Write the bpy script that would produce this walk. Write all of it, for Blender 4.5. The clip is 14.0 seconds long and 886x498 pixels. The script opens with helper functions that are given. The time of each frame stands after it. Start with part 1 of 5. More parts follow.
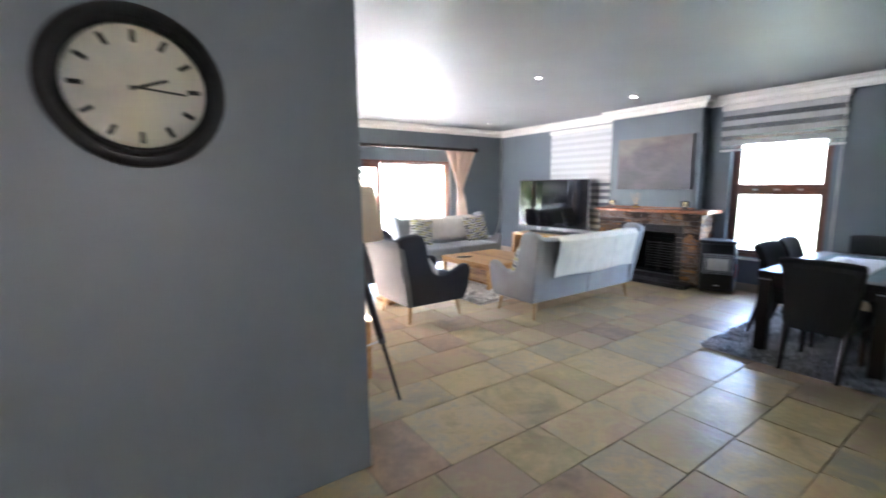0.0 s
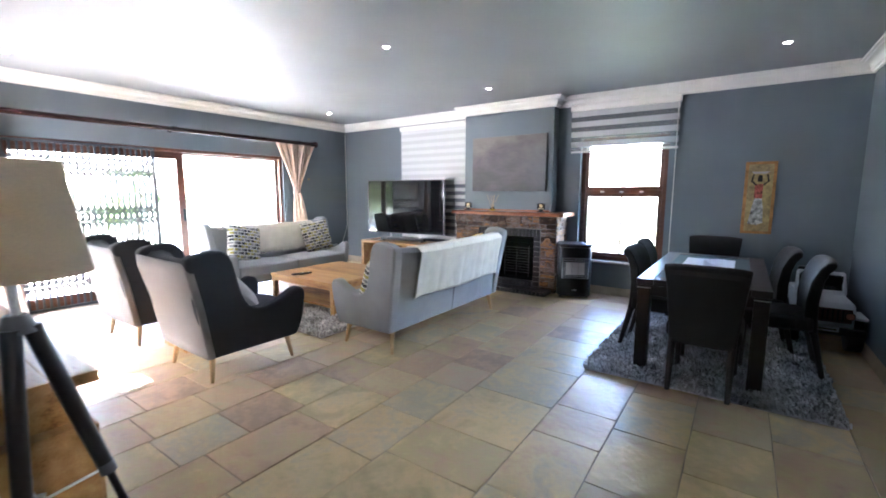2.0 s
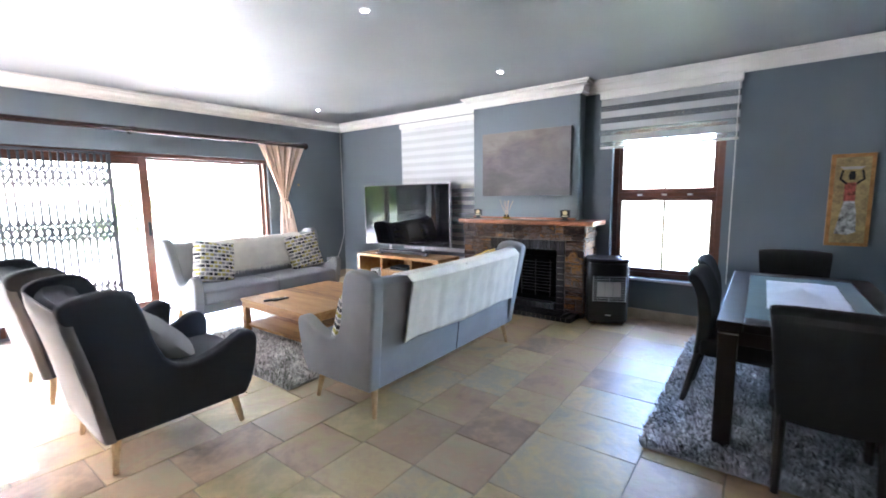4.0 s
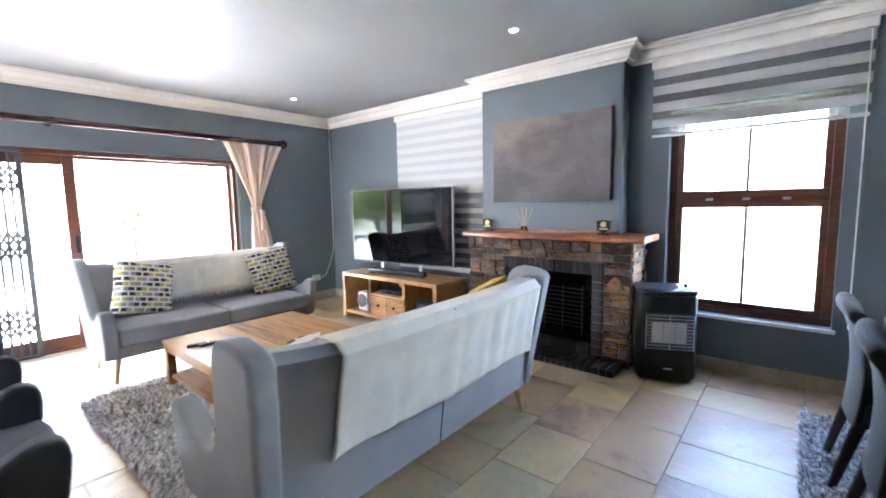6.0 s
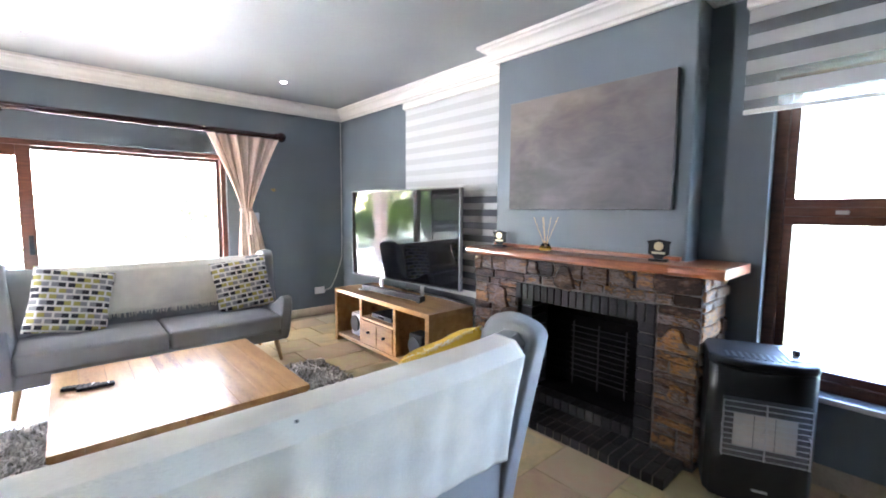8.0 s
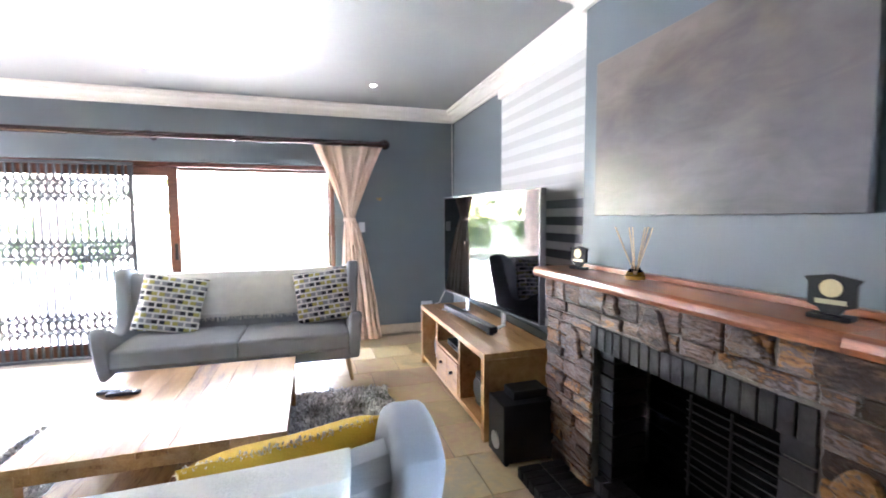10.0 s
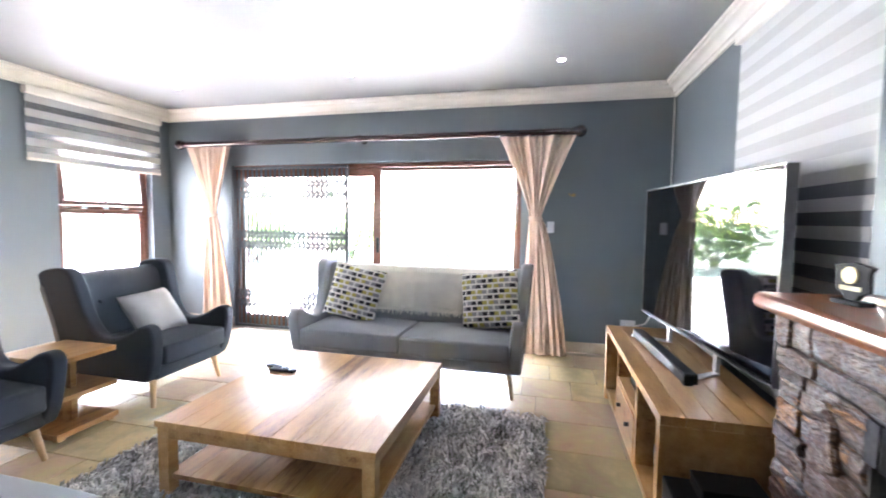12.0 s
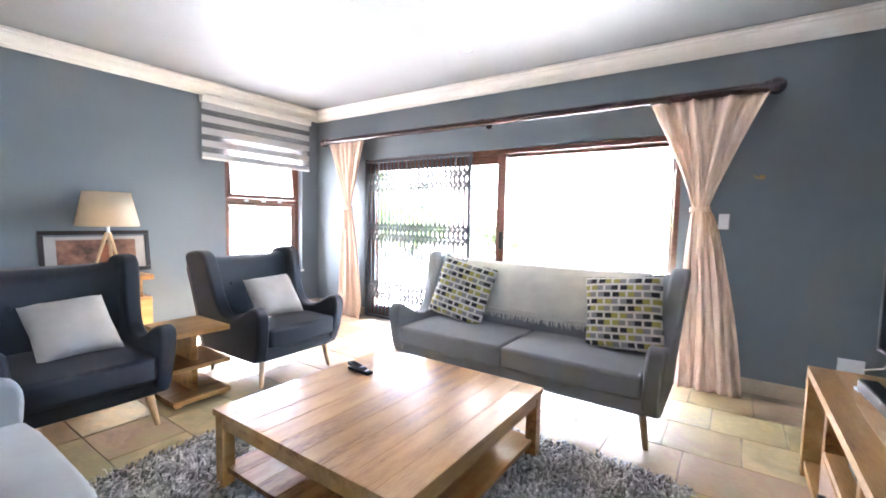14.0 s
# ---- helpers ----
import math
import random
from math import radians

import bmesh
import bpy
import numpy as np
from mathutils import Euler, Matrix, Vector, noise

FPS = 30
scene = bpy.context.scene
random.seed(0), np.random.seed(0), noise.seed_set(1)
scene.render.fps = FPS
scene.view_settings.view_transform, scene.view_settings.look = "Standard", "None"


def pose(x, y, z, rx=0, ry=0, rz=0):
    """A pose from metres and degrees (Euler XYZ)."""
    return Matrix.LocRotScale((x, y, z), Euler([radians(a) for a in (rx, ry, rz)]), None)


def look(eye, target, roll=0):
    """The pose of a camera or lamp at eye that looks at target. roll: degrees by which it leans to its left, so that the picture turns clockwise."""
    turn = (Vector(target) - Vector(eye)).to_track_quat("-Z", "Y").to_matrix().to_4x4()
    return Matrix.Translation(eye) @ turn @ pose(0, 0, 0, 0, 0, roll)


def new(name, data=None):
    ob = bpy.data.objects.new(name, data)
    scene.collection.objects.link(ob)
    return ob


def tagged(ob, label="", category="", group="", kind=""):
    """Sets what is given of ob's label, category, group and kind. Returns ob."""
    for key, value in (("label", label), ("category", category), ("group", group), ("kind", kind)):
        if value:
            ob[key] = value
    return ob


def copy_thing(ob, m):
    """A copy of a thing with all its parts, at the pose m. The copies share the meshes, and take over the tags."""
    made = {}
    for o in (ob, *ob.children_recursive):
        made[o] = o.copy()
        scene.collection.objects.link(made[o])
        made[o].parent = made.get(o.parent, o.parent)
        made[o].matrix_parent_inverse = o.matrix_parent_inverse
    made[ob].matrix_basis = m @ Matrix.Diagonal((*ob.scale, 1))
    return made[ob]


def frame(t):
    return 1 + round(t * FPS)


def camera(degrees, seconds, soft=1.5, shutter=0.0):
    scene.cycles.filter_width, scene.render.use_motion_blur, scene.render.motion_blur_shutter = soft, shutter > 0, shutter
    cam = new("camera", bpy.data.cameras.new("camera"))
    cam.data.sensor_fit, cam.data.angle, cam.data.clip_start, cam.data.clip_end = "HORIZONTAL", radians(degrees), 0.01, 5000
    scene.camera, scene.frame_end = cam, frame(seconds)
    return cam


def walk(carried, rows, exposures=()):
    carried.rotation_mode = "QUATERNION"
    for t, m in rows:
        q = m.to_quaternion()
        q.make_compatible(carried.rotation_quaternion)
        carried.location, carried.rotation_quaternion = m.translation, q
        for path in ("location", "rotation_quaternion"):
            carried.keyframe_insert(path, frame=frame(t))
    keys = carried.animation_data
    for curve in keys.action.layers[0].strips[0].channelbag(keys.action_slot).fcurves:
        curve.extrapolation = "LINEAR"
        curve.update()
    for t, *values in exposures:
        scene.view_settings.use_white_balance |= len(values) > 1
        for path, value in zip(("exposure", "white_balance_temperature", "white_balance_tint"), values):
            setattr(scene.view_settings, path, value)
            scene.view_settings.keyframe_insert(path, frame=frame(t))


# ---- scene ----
cam = camera(92.3, 14.0, 1.8, 0.5)
PATH = [
    (0, (1.92, 1.393, 1.490), (3.053, 3.015, 1.202), -0.5),
    (0.3, (2.04, 1.533, 1.49), (3.363, 3.004, 1.196), -0.5),
    (0.5, (2.147, 1.604, 1.42), (3.522, 3.03, 1.147), -0.0),
    (1, (2.327, 1.803, 1.414), (3.806, 3.122, 1.141), 0.1),
    (1.5, (2.516, 2.014, 1.411), (4.081, 3.228, 1.14), 0.2),
    (2, (2.719, 2.174, 1.41), (4.342, 3.312, 1.145), 0.1),
    (2.5, (2.932, 2.3, 1.449), (4.575, 3.408, 1.177), -0.2),
    (3, (3.208, 2.43, 1.426), (4.848, 3.546, 1.169), -0.2),
    (3.2, (3.265, 2.458, 1.453), (4.893, 3.59, 1.193), -0.3),
    (5.5, (4.42, 3.128, 1.406), (5.969, 4.376, 1.195), -0.8),
    (6, (4.716, 3.217, 1.42), (6.245, 4.488, 1.209), -1.0),
    (6.5, (5.029, 3.268, 1.39), (6.522, 4.584, 1.197), -1.0),
    (7, (5.255, 3.354, 1.433), (6.72, 4.701, 1.231), -0.9),
    (7.2, (5.368, 3.411, 1.421), (6.823, 4.768, 1.221), -0.4),
    (9.3, (6.74, 3.58, 1.416), (7.616, 5.372, 1.263), -0.4),
    (9.5, (6.839, 3.616, 1.417), (7.637, 5.444, 1.265), -0.4),
    (10, (7.058, 3.698, 1.42), (7.645, 5.604, 1.273), -0.3),
    (10.5, (7.246, 3.791, 1.424), (7.588, 5.756, 1.277), -0.3),
    (11, (7.409, 3.898, 1.42), (7.465, 5.892, 1.278), -0.0),
    (11.5, (7.507, 4.054, 1.394), (7.299, 6.039, 1.259), 0.3),
    (12, (7.577, 4.217, 1.366), (7.112, 6.157, 1.233), 0.7),
    (12.5, (7.631, 4.373, 1.334), (6.93, 6.241, 1.206), 1.0),
    (13, (7.713, 4.553, 1.295), (6.795, 6.326, 1.174), 1.0),
    (13.5, (7.714, 4.679, 1.287), (6.678, 6.386, 1.157), 1.0),
    (14, (7.72, 4.844, 1.289), (6.588, 6.487, 1.146), 1.2),
]
walk(cam, [(t, look(eye, target, roll)) for t, eye, target, roll in PATH], [(0.0, 6.3, 5700.0, 17.0), (1.5, 6.22, 5650.0, 17.0), (3.2, 6.22, 5600.0, 17.0), (7.0, 6.22, 5700.0, 17.0), (9.3, 6.3, 5700.0, 17.0), (14.0, 6.24, 5700.0, 17.0)])

# ---- light ----
world = bpy.data.worlds.new("world")
scene.world = world
world.use_nodes = True
wn = world.node_tree.nodes
sky = wn.new("ShaderNodeTexSky")
sky.sky_type, sky.sun_disc = "NISHITA", False
SUN_FROM = Vector((-0.65, 1.24, 1.0)).normalized()
sky.sun_elevation = math.asin(SUN_FROM.z)
sky.sun_rotation = math.atan2(SUN_FROM.x, SUN_FROM.y)
wn["Background"].inputs["Strength"].default_value = 0.15
world.node_tree.links.new(sky.outputs[0], wn["Background"].inputs["Color"])
sun = new("sun", bpy.data.lights.new("sun", "SUN"))
sun.data.energy, sun.data.angle, sun.data.color = 4.5, radians(0.5), (1.0, 0.95, 0.88)
sun.matrix_world = look(SUN_FROM * 20, (0, 0, 0))
# the bright western sky in the opening of the west window
west = new("west_sky_light", bpy.data.lights.new("west_sky_light", "AREA"))
west.data.shape, west.data.size, west.data.size_y = "RECTANGLE", 1.04, 1.45
west.data.energy, west.data.color = 1.9, (1.0, 0.93, 0.88)
west.matrix_world = look((2.5, 8.03, 1.28), (6.5, 6.2, 1.0))


# the bright eastern sky in the opening of the east window
east = new("east_sky_light", bpy.data.lights.new("east_sky_light", "AREA"))
east.data.shape, east.data.size, east.data.size_y = "RECTANGLE", 0.98, 1.4
east.data.energy, east.data.color = 0.16, (1.0, 0.97, 0.92)
east.matrix_world = look((9.02, 3.53, 1.28), (5.5, 3.2, 0.6))


# ---- materials ----
def ramp_of(n, stops, constant=False):
    r = n.new("ShaderNodeValToRGB")
    e = r.color_ramp.elements
    if constant:
        r.color_ramp.interpolation = "CONSTANT"
    while len(e) < len(stops):
        e.new(0.5)
    for k, (p, c) in zip(e, stops):
        k.position, k.color = p, (*c, 1)
    return r


def noise_of(n, l, scale, detail=3.0, stretch=None, coords="Object"):
    tc, t = n.new("ShaderNodeTexCoord"), n.new("ShaderNodeTexNoise")
    t.inputs["Scale"].default_value, t.inputs["Detail"].default_value = scale, detail
    last = tc.outputs[coords]
    if stretch:
        mp = n.new("ShaderNodeMapping")
        mp.inputs["Scale"].default_value = stretch
        l.new(last, mp.inputs["Vector"])
        last = mp.outputs[0]
    l.new(last, t.inputs["Vector"])
    return t


def math_of(n, l, op, a, b, c=None):
    m = n.new("ShaderNodeMath")
    m.operation = op
    for k, v in enumerate((a, b, c)):
        if v is None:
            continue
        if isinstance(v, (int, float)):
            m.inputs[k].default_value = v
        else:
            l.new(v, m.inputs[k])
    return m.outputs[0]


def material(name, color, rough=0.6, metal=0.0, spread=0.12, scale=6.0, grain=60.0, bump=0.15, spec=0.5, sheen=0.0,
             per_object=0.0, coat=0.0, stretch=None, stops=None, rough_spread=0.1):
    """A surface with a broad and a fine variation of its colour, and a fine relief."""
    mat = bpy.data.materials.new(name)
    mat.use_nodes = True
    n, l = mat.node_tree.nodes, mat.node_tree.links
    b = n["Principled BSDF"]
    b.inputs["Metallic"].default_value = metal
    b.inputs["Specular IOR Level"].default_value = spec
    b.inputs["Sheen Weight"].default_value = sheen
    b.inputs["Coat Weight"].default_value = coat
    b.inputs["Coat Roughness"].default_value = 0.15
    wide, fine = noise_of(n, l, scale, 4, stretch), noise_of(n, l, grain, 4, stretch)
    last = math_of(n, l, "MULTIPLY_ADD", fine.outputs["Fac"], 0.5, wide.outputs["Fac"])
    last = math_of(n, l, "SUBTRACT", last, 0.25)
    if per_object:
        info = n.new("ShaderNodeObjectInfo")
        shift = math_of(n, l, "MULTIPLY_ADD", info.outputs["Random"], per_object, -per_object / 2)
        last = math_of(n, l, "ADD", last, shift)
    if not stops:
        lo = tuple(max(0.0, c * (1 - spread)) for c in color)
        hi = tuple(min(1.0, c * (1 + spread)) for c in color)
        stops = [(0.25, lo), (0.75, hi)]
    r = ramp_of(n, stops)
    l.new(last, r.inputs["Fac"])
    l.new(r.outputs["Color"], b.inputs["Base Color"])
    l.new(math_of(n, l, "MULTIPLY_ADD", wide.outputs["Fac"], rough_spread, rough - rough_spread / 2), b.inputs["Roughness"])
    if bump:
        bu = n.new("ShaderNodeBump")
        bu.inputs["Strength"].default_value, bu.inputs["Distance"].default_value = bump, 0.01
        l.new(fine.outputs["Fac"], bu.inputs["Height"])
        l.new(bu.outputs["Normal"], b.inputs["Normal"])
    return mat


def glow(name, color, strength):
    mat = bpy.data.materials.new(name)
    mat.use_nodes = True
    b = mat.node_tree.nodes["Principled BSDF"]
    b.inputs["Base Color"].default_value = (*color, 1)
    b.inputs["Emission Color"].default_value, b.inputs["Emission Strength"].default_value = (*color, 1), strength
    return mat


def glass(name, color=(1, 1, 1), rough=0.0):
    mat = bpy.data.materials.new(name)
    mat.use_nodes = True
    b = mat.node_tree.nodes["Principled BSDF"]
    b.inputs["Base Color"].default_value = (*color, 1)
    b.inputs["Transmission Weight"].default_value, b.inputs["Roughness"].default_value = 1.0, rough
    b.inputs["IOR"].default_value = 1.45
    return mat


def cloth_through(name, color, clear, thin):
    """Thin cloth: part of the light passes straight, part is scattered through."""
    mat = bpy.data.materials.new(name)
    mat.use_nodes = True
    n, l = mat.node_tree.nodes, mat.node_tree.links
    out = n["Material Output"]
    n.remove(n["Principled BSDF"])
    weave = noise_of(n, l, 260, 2)
    r = ramp_of(n, [(0.3, tuple(c * 0.86 for c in color)), (0.7, color)])
    l.new(weave.outputs["Fac"], r.inputs["Fac"])
    d, t, p = n.new("ShaderNodeBsdfDiffuse"), n.new("ShaderNodeBsdfTranslucent"), n.new("ShaderNodeBsdfTransparent")
    l.new(r.outputs["Color"], d.inputs["Color"])
    l.new(r.outputs["Color"], t.inputs["Color"])
    m1, m2 = n.new("ShaderNodeMixShader"), n.new("ShaderNodeMixShader")
    m1.inputs[0].default_value, m2.inputs[0].default_value = thin, clear
    l.new(d.outputs[0], m1.inputs[1]), l.new(t.outputs[0], m1.inputs[2])
    l.new(m1.outputs[0], m2.inputs[1]), l.new(p.outputs[0], m2.inputs[2])
    l.new(m2.outputs[0], out.inputs["Surface"])
    return mat


def patterned(name):
    """Woven cushion cover: rows of oblongs in charcoal, mustard and grey on cream."""
    mat = bpy.data.materials.new(name)
    mat.use_nodes = True
    n, l = mat.node_tree.nodes, mat.node_tree.links
    b = n["Principled BSDF"]
    b.inputs["Roughness"].default_value = 0.9
    tc, sep, com = n.new("ShaderNodeTexCoord"), n.new("ShaderNodeSeparateXYZ"), n.new("ShaderNodeCombineXYZ")
    l.new(tc.outputs["Object"], sep.inputs[0])
    l.new(sep.outputs["X"], com.inputs["X"]), l.new(sep.outputs["Z"], com.inputs["Y"])
    br = n.new("ShaderNodeTexBrick")
    br.inputs["Scale"].default_value = 1.0
    br.inputs["Brick Width"].default_value, br.inputs["Row Height"].default_value = 0.094, 0.045
    br.inputs["Mortar Size"].default_value, br.inputs["Mortar Smooth"].default_value = 0.0085, 0.3
    l.new(com.outputs[0], br.inputs["Vector"])
    row = math_of(n, l, "FLOOR", math_of(n, l, "DIVIDE", sep.outputs["Z"], 0.045), 0)
    odd = math_of(n, l, "MULTIPLY", math_of(n, l, "FLOORED_MODULO", row, 2.0), 0.5)
    col = math_of(n, l, "FLOOR", math_of(n, l, "ADD", math_of(n, l, "DIVIDE", sep.outputs["X"], 0.094), odd), 0)
    third = math_of(n, l, "DIVIDE", math_of(n, l, "FLOORED_MODULO", math_of(n, l, "MULTIPLY_ADD", row, 2.0, col), 3.0), 3.0)
    r = ramp_of(n, [(0.0, (0.035, 0.035, 0.038)), (0.3, (0.4, 0.35, 0.1)), (0.6, (0.27, 0.26, 0.255))], True)
    l.new(third, r.inputs["Fac"])
    mix = n.new("ShaderNodeMix")
    mix.data_type = "RGBA"
    l.new(br.outputs["Fac"], mix.inputs["Factor"])
    l.new(r.outputs["Color"], mix.inputs["A"])
    mix.inputs["B"].default_value = (0.72, 0.68, 0.6, 1)
    l.new(mix.outputs["Result"], b.inputs["Base Color"])
    return mat


def tiles_material():
    mat = bpy.data.materials.new("sandstone_tiles")
    mat.use_nodes = True
    n, l = mat.node_tree.nodes, mat.node_tree.links
    b = n["Principled BSDF"]
    geo, info = n.new("ShaderNodeNewGeometry"), n.new("ShaderNodeObjectInfo")
    veins, fine, wide = n.new("ShaderNodeTexNoise"), n.new("ShaderNodeTexNoise"), n.new("ShaderNodeTexNoise")
    for t, sc, d, dist in ((veins, 3.2, 6, 1.6), (fine, 24, 6, 0.3), (wide, 1.1, 2, 0)):
        t.noise_dimensions = "4D"
        t.inputs["Scale"].default_value, t.inputs["Detail"].default_value, t.inputs["Distortion"].default_value = sc, d, dist
        l.new(geo.outputs["Position"], t.inputs["Vector"])
    l.new(math_of(n, l, "MULTIPLY", info.outputs["Random"], 40.0), veins.inputs["W"])
    l.new(math_of(n, l, "MULTIPLY", info.outputs["Random"], 17.0), wide.inputs["W"])
    f = math_of(n, l, "MULTIPLY_ADD", veins.outputs["Fac"], 0.55, math_of(n, l, "MULTIPLY", fine.outputs["Fac"], 0.25))
    f = math_of(n, l, "ADD", f, math_of(n, l, "MULTIPLY_ADD", info.outputs["Random"], 0.9, -0.35))
    r = ramp_of(n, [(0.05, (0.35, 0.25, 0.17)), (0.2, (0.5, 0.34, 0.22)), (0.34, (0.46, 0.38, 0.2)), (0.48, (0.6, 0.46, 0.25)), (0.6, (0.43, 0.38, 0.27)), (0.72, (0.55, 0.44, 0.24)), (0.85, (0.48, 0.33, 0.22)), (1.0, (0.42, 0.36, 0.23))])
    l.new(f, r.inputs["Fac"])
    blotch = ramp_of(n, [(0.3, (0.74, 0.71, 0.7)), (0.5, (1.0, 0.98, 0.95)), (0.72, (1.14, 1.1, 1.02))])
    l.new(math_of(n, l, "MULTIPLY_ADD", wide.outputs["Fac"], 0.6, math_of(n, l, "MULTIPLY", veins.outputs["Fac"], 0.4)), blotch.inputs["Fac"])
    mix = n.new("ShaderNodeMix")
    mix.data_type, mix.blend_type = "RGBA", "MULTIPLY"
    mix.inputs["Factor"].default_value = 1.0
    l.new(r.outputs["Color"], mix.inputs["A"]), l.new(blotch.outputs["Color"], mix.inputs["B"])
    l.new(mix.outputs["Result"], b.inputs["Base Color"])
    l.new(math_of(n, l, "MULTIPLY_ADD", veins.outputs["Fac"], 0.34, 0.27), b.inputs["Roughness"])
    bu = n.new("ShaderNodeBump")
    bu.inputs["Strength"].default_value, bu.inputs["Distance"].default_value = 0.5, 0.016
    l.new(math_of(n, l, "MULTIPLY_ADD", fine.outputs["Fac"], 0.35, veins.outputs["Fac"]), bu.inputs["Height"])
    l.new(bu.outputs["Normal"], b.inputs["Normal"])
    return mat


def curtain_cloth(name):
    """Peach cotton with faint cream stripes, through which some daylight is scattered."""
    mat = bpy.data.materials.new(name)
    mat.use_nodes = True
    n, l = mat.node_tree.nodes, mat.node_tree.links
    out = n["Material Output"]
    n.remove(n["Principled BSDF"])
    band, weave = noise_of(n, l, 14, 4, (6, 6, 0.3)), noise_of(n, l, 160, 3, (2, 2, 1))
    f = math_of(n, l, "MULTIPLY_ADD", weave.outputs["Fac"], 0.3, math_of(n, l, "MULTIPLY", band.outputs["Fac"], 0.7))
    r = ramp_of(n, [(0.32, (0.68, 0.5, 0.39)), (0.5, (0.78, 0.63, 0.52)), (0.68, (0.84, 0.73, 0.63))])
    l.new(f, r.inputs["Fac"])
    d, t, m = n.new("ShaderNodeBsdfDiffuse"), n.new("ShaderNodeBsdfTranslucent"), n.new("ShaderNodeMixShader")
    bu = n.new("ShaderNodeBump")
    bu.inputs["Strength"].default_value, bu.inputs["Distance"].default_value = 0.25, 0.004
    l.new(weave.outputs["Fac"], bu.inputs["Height"])
    l.new(bu.outputs["Normal"], d.inputs["Normal"])
    l.new(r.outputs["Color"], d.inputs["Color"]), l.new(r.outputs["Color"], t.inputs["Color"])
    m.inputs[0].default_value = 0.3
    l.new(d.outputs[0], m.inputs[1]), l.new(t.outputs[0], m.inputs[2])
    l.new(m.outputs[0], out.inputs["Surface"])
    return mat


def leaf_material(name, lo, hi):
    """Leaves that let part of the sunlight through."""
    mat = bpy.data.materials.new(name)
    mat.use_nodes = True
    n, l = mat.node_tree.nodes, mat.node_tree.links
    out, b = n["Material Output"], n["Principled BSDF"]
    b.inputs["Roughness"].default_value = 0.5
    g = n.new("ShaderNodeNewGeometry")
    r = ramp_of(n, [(0.1, lo), (0.9, hi)])
    l.new(g.outputs["Random Per Island"], r.inputs["Fac"])
    t, m = n.new("ShaderNodeBsdfTranslucent"), n.new("ShaderNodeMixShader")
    l.new(r.outputs["Color"], b.inputs["Base Color"]), l.new(r.outputs["Color"], t.inputs["Color"])
    m.inputs[0].default_value = 0.45
    l.new(b.outputs[0], m.inputs[1]), l.new(t.outputs[0], m.inputs[2])
    l.new(m.outputs[0], out.inputs["Surface"])
    return mat


WALL = material("blue_grey_wall_paint", (0.138, 0.164, 0.185), 0.5, spread=0.06, scale=1.5, grain=220, bump=0.05)
CEIL = material("blue_grey_ceiling_paint", (0.31, 0.322, 0.332), 0.55, spread=0.08, scale=1.2, grain=120, bump=0.03, spec=0.45)
WHITE = material("white_moulding_paint", (0.8, 0.77, 0.72), 0.5, spread=0.04, scale=4, grain=90, bump=0.04)
TILE = tiles_material()
GROUT = material("tile_grout", (0.3, 0.25, 0.185), 0.85, spread=0.3, grain=140, bump=0.4)
SKIRT = material("tan_stone_skirting", (0.42, 0.34, 0.25), 0.5, spread=0.2, scale=5, grain=70)
DARKWOOD = material("mahogany_frame_wood", (0.12, 0.04, 0.02), 0.35, stretch=(1, 1, 6), spread=0.35, scale=9, grain=60, coat=0.3)
POLE = material("dark_polished_mahogany", (0.028, 0.007, 0.007), 0.25, spread=0.3, scale=5, grain=50, coat=0.5, bump=0.03)
MANTEL = material("reddish_varnished_wood", (0.27, 0.085, 0.03), 0.3, stretch=(8, 1, 8), spread=0.4, scale=6, grain=40, coat=0.4, bump=0.08)
ACACIA = material("honey_acacia_wood", (0.42, 0.23, 0.1), 0.42, spec=0.3, scale=2.2, grain=20, stretch=(7, 1.0, 7), per_object=0.3, bump=0.05, coat=0.35,
                  stops=[(0.08, (0.1, 0.036, 0.012)), (0.24, (0.22, 0.092, 0.027)), (0.38, (0.37, 0.18, 0.056)), (0.6, (0.46, 0.245, 0.085)), (0.95, (0.58, 0.355, 0.15))])
BEECH = material("light_beech_wood", (0.55, 0.36, 0.18), 0.4, stretch=(4, 4, 1), spread=0.2, scale=10, grain=60, bump=0.05)
ESPRESSO = material("espresso_stained_wood", (0.009, 0.004, 0.0037), 0.35, spread=0.3, scale=6, grain=50, coat=0.08, bump=0.04)
DARKCLOTH = material("dark_brown_velvet", (0.0055, 0.0046, 0.0045), 0.9, spread=0.3, scale=7, grain=180, bump=0.2, sheen=0.12)
GREYCLOTH = material("pale_grey_upholstery", (0.28, 0.284, 0.292), 0.9, spread=0.1, scale=5, grain=330, bump=0.25, sheen=0.15)
# paler copy of the charcoal cloth, with window light put into its colour
LIT_CHARCOAL = material("window_lit_charcoal_upholstery", (0.16, 0.15, 0.148), 0.9, spread=0.1, scale=5, grain=330, bump=0.25, sheen=0.15)
CHARCOAL = material("charcoal_upholstery", (0.02, 0.0215, 0.0265), 0.88, spread=0.14, scale=5, grain=330, bump=0.25, sheen=0.05)
THROW = material("cream_knitted_throw", (0.7, 0.655, 0.57), 0.95, spread=0.1, scale=8, grain=190, bump=0.4)
PALECUSH = material("oatmeal_linen", (0.4, 0.36, 0.325), 0.95, spread=0.12, scale=6, grain=300, bump=0.3)
YELLOW = material("mustard_cushion_cloth", (0.62, 0.38, 0.03), 0.9, spread=0.12, scale=8, grain=240, bump=0.3)
PATTERN = patterned("oblong_patterned_cloth")
CURTAIN = curtain_cloth("peach_cream_curtain")
